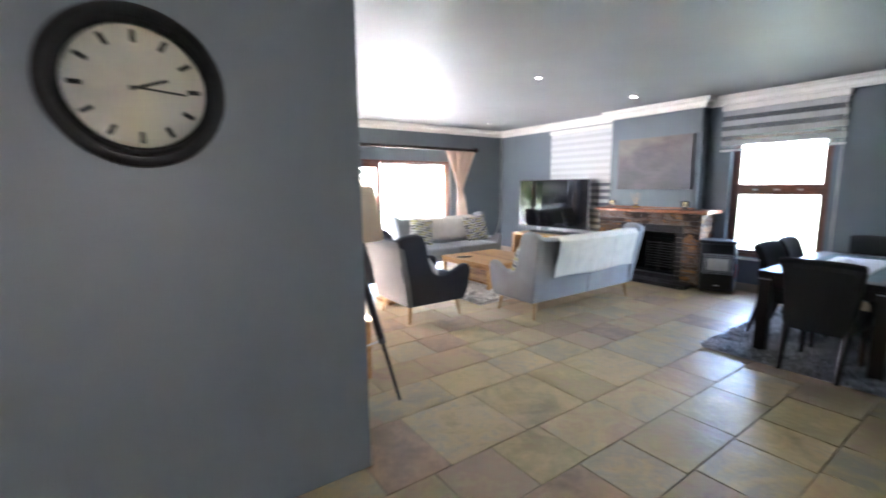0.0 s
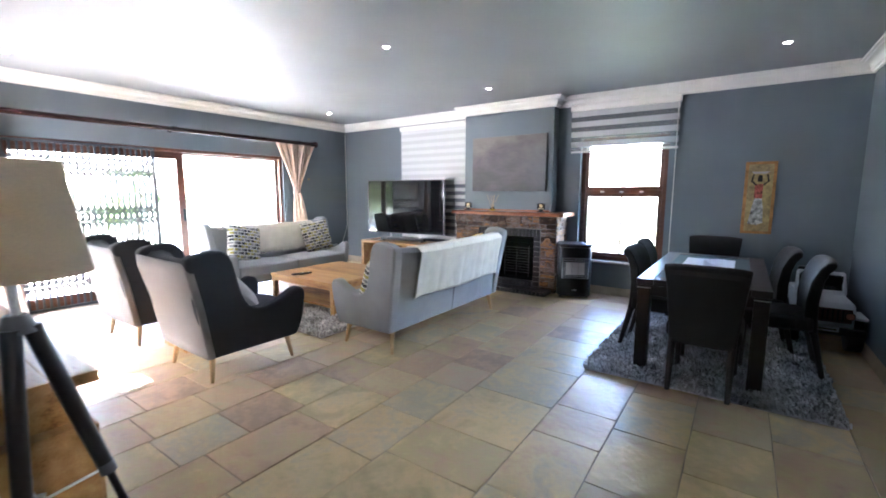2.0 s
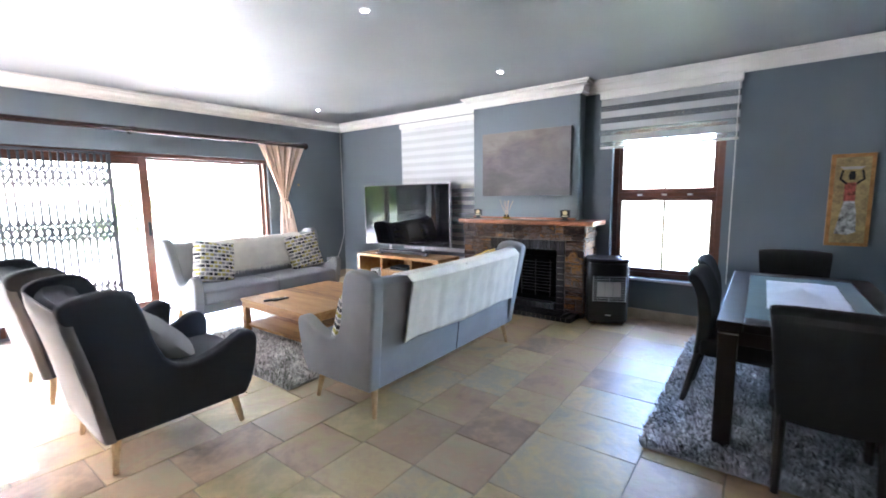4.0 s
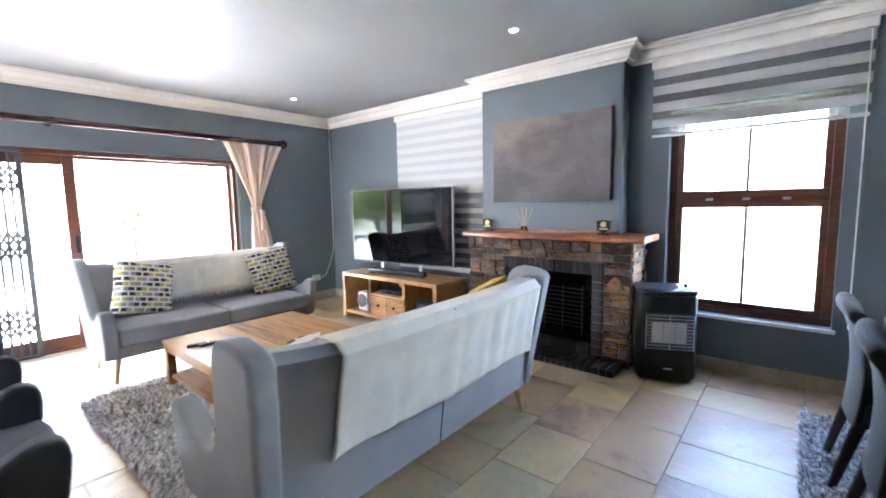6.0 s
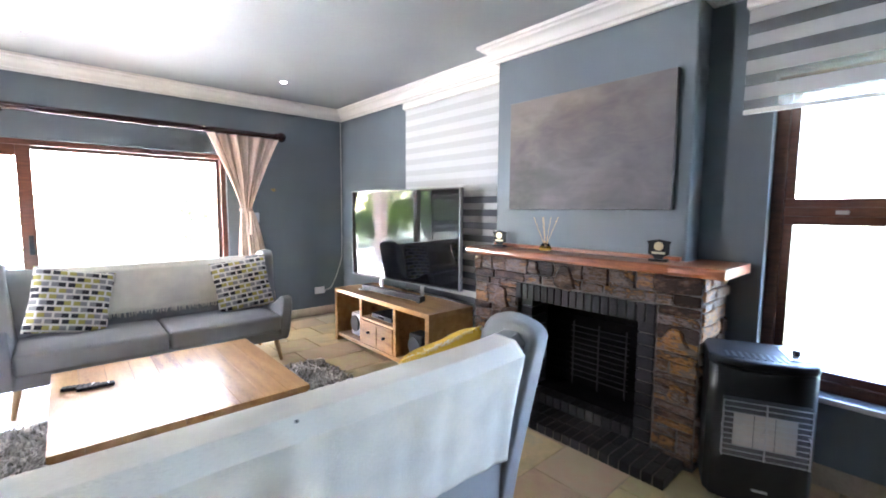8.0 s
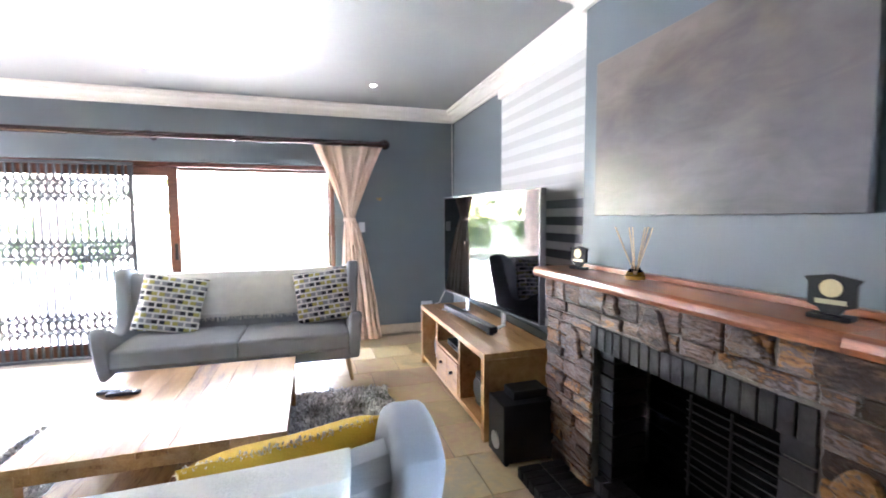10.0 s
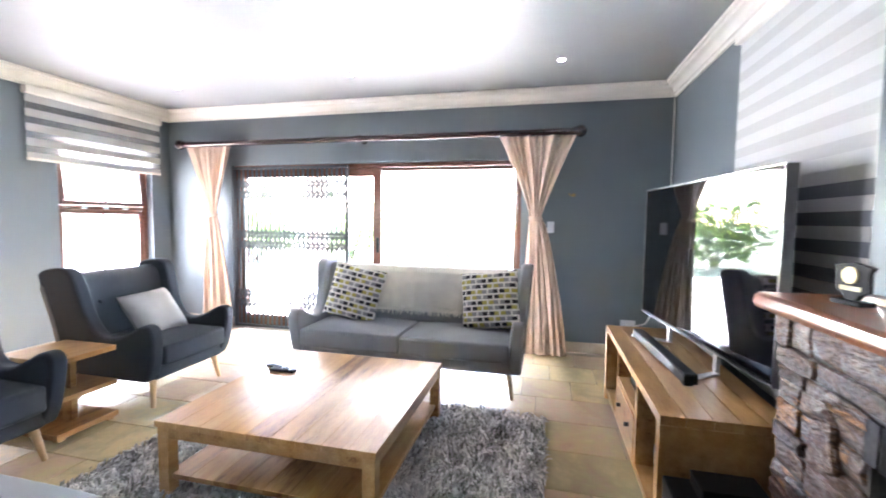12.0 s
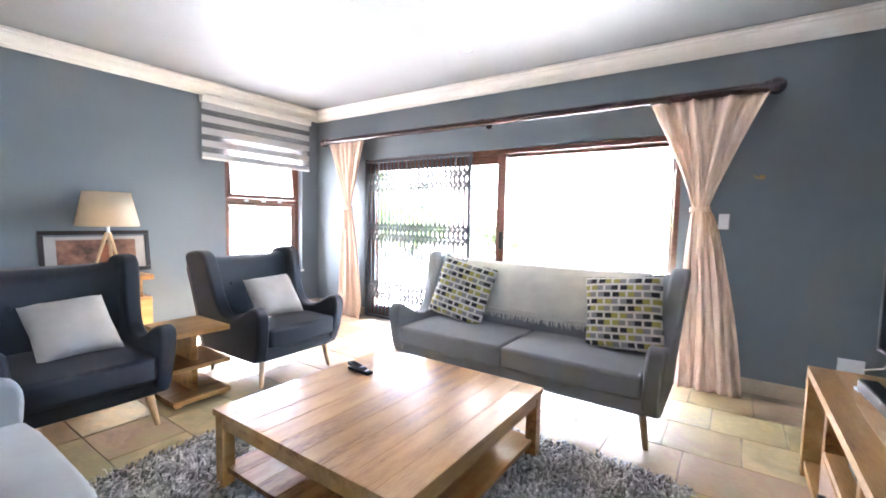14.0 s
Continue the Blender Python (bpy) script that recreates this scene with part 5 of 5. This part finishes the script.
for s in (-1, 1):
    hl = rod("headlight", (s * 0.135, 0.45, 0.31), (s * 0.135, 0.468, 0.31), 0.032, BLACK, car, seg=20)
    rod("lens", (s * 0.135, 0.468, 0.31), (s * 0.135, 0.472, 0.31), 0.025, material("pink_lens_plastic", (0.5, 0.25, 0.2), 0.15), hl, seg=20)
    for yy in (0.3, -0.3):
        wl = rod("wheel", (s * 0.15, yy, 0.13), (s * 0.24, yy, 0.13), 0.13, BLACK, car, seg=24)
        rod("rim", (s * 0.24, yy, 0.13), (s * 0.246, yy, 0.13), 0.07, STEEL, wl, seg=16)
    block("fender", (min(s * 0.17, s * 0.25), 0.18, 0.275), (max(s * 0.17, s * 0.25), 0.44, 0.3), TOYWHITE, car, bevel=0.01)
block("bumper", (-0.23, 0.46, 0.16), (0.23, 0.52, 0.22), BLACK, car, bevel=0.012)
block("number_plate", (-0.07, 0.521, 0.19), (0.07, 0.525, 0.225), PAPER, car)
block("plate_writing", (-0.055, 0.5255, 0.2), (0.055, 0.5265, 0.214), BLACK, car)
bm = bmesh.new()
for a, b in (((-0.16, 0.06, 0.41), (-0.15, -0.02, 0.57)), ((0.16, 0.06, 0.41), (0.15, -0.02, 0.57)), ((-0.155, -0.02, 0.57), (0.155, -0.02, 0.57))):
    tube(bm, a, b, 0.014, seg=10)
part("windscreen_frame", bm, TOYWHITE, car)
block("seat", (-0.13, -0.34, 0.4), (0.13, -0.26, 0.58), BLACK, car, "black moulded seat", bevel=0.02)
rod("steering_wheel", (0.0, -0.1, 0.5), (0.0, -0.075, 0.515), 0.07, BLACK, car, seg=20)
block("windscreen", (-0.145, 0.02, 0.415), (0.145, 0.026, 0.555), GLOSSBLACK, car)


# ---- along the west wall ----
sd = thing("sideboard", "heavy acacia sideboard with a thick overhanging top", "sideboard", pose(XW + 0.02, 4.22, 0))
for k in range(3):
    block("top_plank", (0.0 + k * 0.145, 0, 0.665), (0.1445 + k * 0.145, 2.35, 0.71), ACACIA, sd, bevel=0.003)
block("upper_body", (0.01, 0.07, 0.5), (0.36, 2.28, 0.664), ACACIA, sd, bevel=0.003)
block("lower_body", (0.01, 0.005, 0.05), (0.41, 2.34, 0.499), ACACIA, sd, bevel=0.004)
for k in range(4):
    d = block("door", (0.4105, 0.03 + k * 0.578, 0.07), (0.425, 0.6 + k * 0.578, 0.48), ACACIA, sd, bevel=0.003)
    rod("knob", (0.425, 0.32 + k * 0.578, 0.3), (0.445, 0.32 + k * 0.578, 0.3), 0.012, BLACK, d)
block("plinth", (0.03, 0.03, 0.0), (0.39, 2.31, 0.05), ACACIA, sd)


def lamp_shade(w, z0, z1, r0, r1):
    bm = bmesh.new()
    seg = 40
    a = [bm.verts.new((r0 * math.cos(k * math.tau / seg), r0 * math.sin(k * math.tau / seg), z0)) for k in range(seg)]
    b = [bm.verts.new((r1 * math.cos(k * math.tau / seg), r1 * math.sin(k * math.tau / seg), z1)) for k in range(seg)]
    for k in range(seg):
        bm.faces.new((a[k - 1], a[k], b[k], b[k - 1]))
    s = part("shade", bm, SHADE, w, "cream tapered cloth shade")
    s.modifiers.new("thickness", "SOLIDIFY").thickness = 0.003
    bm = bmesh.new()
    for k in range(3):
        t = k * math.tau / 3
        tube(bm, (0, 0, z1 - 0.03), (r1 * 0.99 * math.cos(t), r1 * 0.99 * math.sin(t), z1 - 0.008), 0.0025, seg=6)
    part("shade_spider", bm, STEEL, s)


fl = thing("floor_lamp", "floor lamp on a dark wooden tripod with a cream shade", "floor lamp", pose(3.0, 3.95, 0, 0, 0, 20))
lamp_shade(fl, 1.16, 1.5, 0.195, 0.145)
rod("stem", (0, 0, 1.02), (0, 0, 1.2), 0.012, STEEL, fl)
rod("head", (0, 0, 0.985), (0, 0, 1.04), 0.05, GATE, fl, 0.03, "metal tripod head")
for k in range(3):
    t = radians(-30 + k * 120)
    r = 0.29 if k == 0 else 0.13
    c, s = math.cos(t), math.sin(t)
    lg = thing("leg", "", "")
    lg.parent = fl
    rod("upper_leg", (0.03 * c, 0.03 * s, 1.0), (0.6 * r * c, 0.6 * r * s, 0.45), 0.026, ESPRESSO, lg, 0.024)
    rod("lower_leg", (0.56 * r * c, 0.56 * r * s, 0.5), (r * c, r * s, 0.0), 0.013, ESPRESSO, lg, 0.011)
    rod("leg_clamp", (0.575 * r * c, 0.575 * r * s, 0.48), (0.61 * r * c, 0.61 * r * s, 0.44), 0.025, GATE, lg)
    rod("spreader", (0, 0, 0.42), (0.6 * r * c, 0.6 * r * s, 0.46), 0.005, STEEL, lg, label="thin steel spreader bar")
rod("spreader_hub", (0, 0, 0.4), (0, 0, 0.44), 0.014, STEEL, fl)

tl = thing("table_lamp", "table lamp on a pale tripod with a cream shade", "table lamp", pose(3.08, 6.28, 0.71))
lamp_shade(tl, 0.45, 0.75, 0.235, 0.175)
rod("stem", (0, 0, 0.36), (0, 0, 0.5), 0.012, STEEL, tl)
for k in range(3):
    t = radians(30 + k * 120)
    rod("leg", (0.012 * math.cos(t), 0.012 * math.sin(t), 0.39), (0.13 * math.cos(t), 0.13 * math.sin(t), 0.0), 0.014, BEECH, tl, 0.01)
pf = thing("framed_picture", "dark framed picture in a pale mount on the sideboard", "framed picture", pose(XW + 0.03, 6.28, 0.7105, 0, -7, 0))
for lo, hi in (((0, -0.42, 0), (0.025, 0.42, 0.04)), ((0, -0.42, 0.36), (0.025, 0.42, 0.4)), ((0, -0.42, 0.04), (0.025, -0.38, 0.36)), ((0, 0.38, 0.04), (0.025, 0.42, 0.36))):
    block("frame", lo, hi, ESPRESSO, pf, bevel=0.004)
block("mount", (0.003, -0.38, 0.04), (0.012, 0.38, 0.36), PALECUSH, pf, "cream mount")
block("print", (0.0125, -0.3, 0.08), (0.014, 0.3, 0.315), material("brown_print", (0.2, 0.09, 0.05), 0.4, scale=6, grain=20, spread=0.9), pf, "brown and red print")
bm = bmesh.new()
box(bm, (0.0142, 0.02, 0.1), (0.0152, 0.14, 0.29))
part("print_panel", bm, MANTEL, pf)

wo = thing("iron_wall_ornament", "dark curled iron ornament hanging on the wall", "wall ornament", pose(XW, 3.52, 1.85))
cord("stem", [(0.03 + 0.02 * math.sin(k * 0.9), 0.03 * math.sin(k * 0.6), -0.05 * k + 0.25) for k in range(14)], 0.006, GATE, wo)
for k in range(4):
    cord("curl", [(0.035 + 0.004 * i, (0.02 + 0.006 * i) * math.cos(i * 0.8 + k), 0.2 - 0.14 * k + (0.02 + 0.006 * i) * math.sin(i * 0.8 + k)) for i in range(8)], 0.005, GATE, wo)
rod("nail", (0.001, 0, 0.24), (0.04, 0, 0.25), 0.004, STEEL, wo)

# ---- the clock on the hall wall ----
DIAL = material("aged_cream_dial", (0.62, 0.57, 0.47), 0.5, spread=0.1, scale=5, grain=80, bump=0.02)
ck = thing("wall_clock", "round wall clock with a thick black moulded rim", "wall clock", pose(1.94, CY - 0.004, 1.855, 90, 0, 0) @ Matrix.Scale(0.84, 4))
def ring(bm, prof, seg=64):
    rows = [[bm.verts.new((r * math.cos(k * math.tau / seg), r * math.sin(k * math.tau / seg), z)) for r, z in prof] for k in range(seg)]
    for k in range(seg):
        a, b = rows[k - 1], rows[k]
        for i in range(len(prof)):
            bm.faces.new((a[i - 1], a[i], b[i], b[i - 1]))
bm = bmesh.new()
ring(bm, [(0.255, 0.002), (0.255, 0.03), (0.27, 0.045), (0.285, 0.04), (0.295, 0.05), (0.315, 0.05), (0.335, 0.035), (0.34, 0.015), (0.34, 0.002)])
part("rim", bm, BLACK, ck, "thick black moulded rim")
rod("dial", (0, 0, 0.004), (0, 0, 0.008), 0.256, DIAL, ck, seg=64, label="cream dial")
for k in range(12):
    t = math.radians(30 * k)
    block("hour_mark", (-0.01, 0.185, 0.0082), (0.01, 0.235, 0.0095), BLACK, ck, m=Matrix.Rotation(t, 4, "Z"))
block("hour_hand", (-0.007, -0.03, 0.0105), (0.007, 0.12, 0.012), BLACK, ck, m=Matrix.Rotation(radians(-70), 4, "Z"))
block("minute_hand", (-0.005, -0.03, 0.0125), (0.005, 0.18, 0.014), BLACK, ck, m=Matrix.Rotation(radians(-95), 4, "Z"))
gl = rod("glass_cover", (0, 0, 0.02), (0, 0, 0.023), 0.258, PLAIN_GLASS, ck, seg=64, label="clear glass cover")
gl.visible_shadow = False

# ---- lights in the ceiling ----
LAMP = glow("lamp_glow", (1.0, 0.97, 0.9), 6.0)
def downlight(x, y):
    w = thing("downlight", "small round white recessed ceiling light", "ceiling light", pose(x, y, H), "recessed ceiling lights")
    bm = bmesh.new()
    ring(bm, [(0.023, -0.001), (0.023, -0.009), (0.035, -0.007), (0.04, -0.001)], 32)
    part("rim", bm, WHITE, w, "white metal rim")
    rod("bulb", (0, 0, -0.001), (0, 0, -0.006), 0.0225, LAMP, w, seg=24, label="glowing bulb")
    return w
DL = downlight(3.81, 7.985)
for x, y in ((5.76, 7.985), (7.67, 7.985), (5.76, 4.94), (7.67, 4.94), (7.67, 1.96)):
    copy_thing(DL, pose(x, y, H))

# ---- outside ----
LAWN = material("dry_lawn", (0.09, 0.11, 0.045), 0.9, spread=0.4, scale=1.2, grain=40, bump=0.4)
structure("ground", [((-300, -300, -0.5), (300, 300, -0.12))], LAWN, "dry lawn reaching far away", "ground")
PAVE = material("pale_paving", (0.5, 0.47, 0.42), 0.7, spread=0.2, scale=3, grain=40, bump=0.3)
# the second box is unseen paving added to bounce daylight into the west window
structure("pavement", [((-6.0, YN + T + 0.01, -0.119), (11, 15.5, -0.03)), ((-6.0, CY + T + 0.01, -0.119), (XW - T - 0.01, YN + T, -0.03))], PAVE, "pale paved terrace outside the glass door, plus added western paving that bounces light", "pavement")
structure("roof_veranda", [((2.45, YN + T + 0.01, 2.5), (11, 12.6, 2.62))], WHITE, "veranda roof over the terrace", "roof")
for x in (2.95, 8.6):
    col = thing("veranda_column", "plastered square veranda column", "column", pose(x, 12.3, -0.03), "veranda columns")
    block("shaft", (-0.14, -0.14, 0.1), (0.14, 0.14, 2.5), material("peach_plaster", (0.55, 0.42, 0.34), 0.8, spread=0.1), col, bevel=0.01)
    block("base", (-0.18, -0.18, 0), (0.18, 0.18, 0.1), PAVE, col, bevel=0.01)
LEAF = leaf_material("green_leaf", (0.035, 0.07, 0.015), (0.14, 0.19, 0.04))
BARK = material("brown_bark", (0.1, 0.07, 0.05), 0.9, spread=0.4, scale=12, grain=60, bump=0.6)


def bush(x, y, r, h, seed, leaves=2600):
    w = thing("garden_bush", "leafy green garden bush on the lawn", "bush", pose(x, y, -0.12), "garden bushes")
    rng = random.Random(seed)
    bm = bmesh.new()
    for k in range(6):
        t = rng.uniform(0, 6.28)
        tube(bm, (0, 0, 0), (r * 0.6 * math.cos(t), r * 0.6 * math.sin(t), h * rng.uniform(0.5, 0.8)), 0.05, 0.015, 7)
    part("stems", bm, BARK, w)
    V, F = [], []
    blobs = [(rng.uniform(-r, r) * 0.7, rng.uniform(-r, r) * 0.7, rng.uniform(0.3, 0.9) * h, rng.uniform(0.3, 0.5) * r) for _ in range(16)]
    for _ in range(leaves):
        bx, by, bz, br = rng.choice(blobs)
        d = Vector((rng.gauss(0, 1), rng.gauss(0, 1), rng.gauss(0, 1))).normalized() * br * rng.uniform(0.6, 1.08)
        c = Vector((bx, by, bz)) + d
        if c.z < 0.03:
            continue
        a = Vector((rng.gauss(0, 1), rng.gauss(0, 1), rng.gauss(0, 1))).normalized()
        b = a.orthogonal().normalized()
        s = rng.uniform(0.05, 0.11)
        k = len(V)
        V += [tuple(c - a * s), tuple(c + b * s * 0.45), tuple(c + a * s), tuple(c - b * s * 0.45)]
        F.append((k, k + 1, k + 2, k + 3))
    me = bpy.data.meshes.new("leaves")
    me.from_pydata(V, [], F)
    me.materials.append(LEAF)
    lv = new("leaves", me)
    lv.parent = w
    tagged(lv, kind="stuff")
    return w


for k, (x, y, r, h) in enumerate(((0.5, 19, 1.8, 2.2), (3.8, 21, 2.0, 2.4), (-2.5, 17.5, 1.5, 1.7), (-5.5, 19, 2.0, 2.6), (9, 20, 1.6, 2.2), (-9.5, 11.5, 1.5, 1.9))):
    bush(x, y, r, h, 20 + k)
for k, (x, y, r, h) in enumerate(((-2.6, 14.6, 2.1, 4.4), (-5.6, 14.4, 2.2, 4.8), (-5.2, 11.4, 2.0, 4.2))):
    bush(x, y, r, h, 40 + k, 8000)
structure("wall_veranda_end", [((2.3, YN + T + 0.012, -0.03), (2.44, 9.95, 2.5))], WALL, "plain wall that closes the side of the veranda")
# unseen wall, added to throw warm light into the entrance and hide blue sky
structure("wall_bounce", [((-9.0, -9.0, -0.12), (14.0, -8.8, 6.5))], material("cream_plaster", (0.62, 0.54, 0.44), 0.85, spread=0.08), "unseen cream wall added to bounce warm light and block sky")

# ---- floor tiles ----
# rows along x, each with tiles of two lengths and its own offset
edges = [3.101 - 0.389 * k for k in range(13)][::-1] + [3.68, 4.068] + [4.455 + 0.387 * k for k in range(12)]
trng = random.Random(8)
meshes = {}


def lay_tile(x0, x1, y0, y1):
    key = (round(x1 - x0, 3), round(y1 - y0, 3), trng.randrange(3))
    if key not in meshes:
        bm = bmesh.new()
        hx, hy = key[0] / 2 - 0.0014, key[1] / 2 - 0.0014
        # a riven slab: its edge wanders by a few millimetres
        rim = []
        for (ax, ay), (bx, by) in (((-hx, -hy), (hx, -hy)), ((hx, -hy), (hx, hy)), ((hx, hy), (-hx, hy)), ((-hx, hy), (-hx, -hy))):
            for f in (0.0, 0.22, 0.5, 0.78):
                c = 0.003 if f == 0 else trng.uniform(0.0, 0.0022)
                px, py = ax + (bx - ax) * f, ay + (by - ay) * f
                rim.append((px * (1 - c / hx), py * (1 - c / hy)))
        low = [bm.verts.new((x, y, -0.006)) for x, y in rim]
        mid = [bm.verts.new((x, y, -0.0014)) for x, y in rim]
        top = [bm.verts.new((x * (1 - 0.002 / hx), y * (1 - 0.002 / hy), 0.0)) for x, y in rim]
        for a, b in ((low, mid), (mid, top)):
            for k in range(len(rim)):
                bm.faces.new((a[k - 1], a[k], b[k], b[k - 1]))
        bm.faces.new(top)
        me = bpy.data.meshes.new("tile")
        bm.to_mesh(me)
        bm.free()
        me.materials.append(TILE)
        meshes[key] = me
    t = new("tile", meshes[key])
    t.parent = FLOOR
    t.location = ((x0 + x1) / 2, (y0 + y1) / 2, trng.uniform(-0.0015, 0.0))


for y0, y1 in zip(edges, edges[1:]):
    y0, y1 = max(y0, -1.49), min(y1, YN + 0.05)
    if y1 - y0 < 0.03:
        continue
    x = -0.98 - trng.choice((0.0, 0.13, 0.19, 0.26, 0.32))
    while x < XE - 0.03:
        x1 = x + trng.choice((0.389, 0.389, 0.389, 0.58, 0.58, 0.48))
        a, b = max(x, -0.99), min(x1, XE - 0.002)
        if b - a > 0.03 and not (a > 4.3 and y1 < YS) and not (b < XW and y0 > CY):
            lay_tile(a, b, y0, y1)
        x = x1
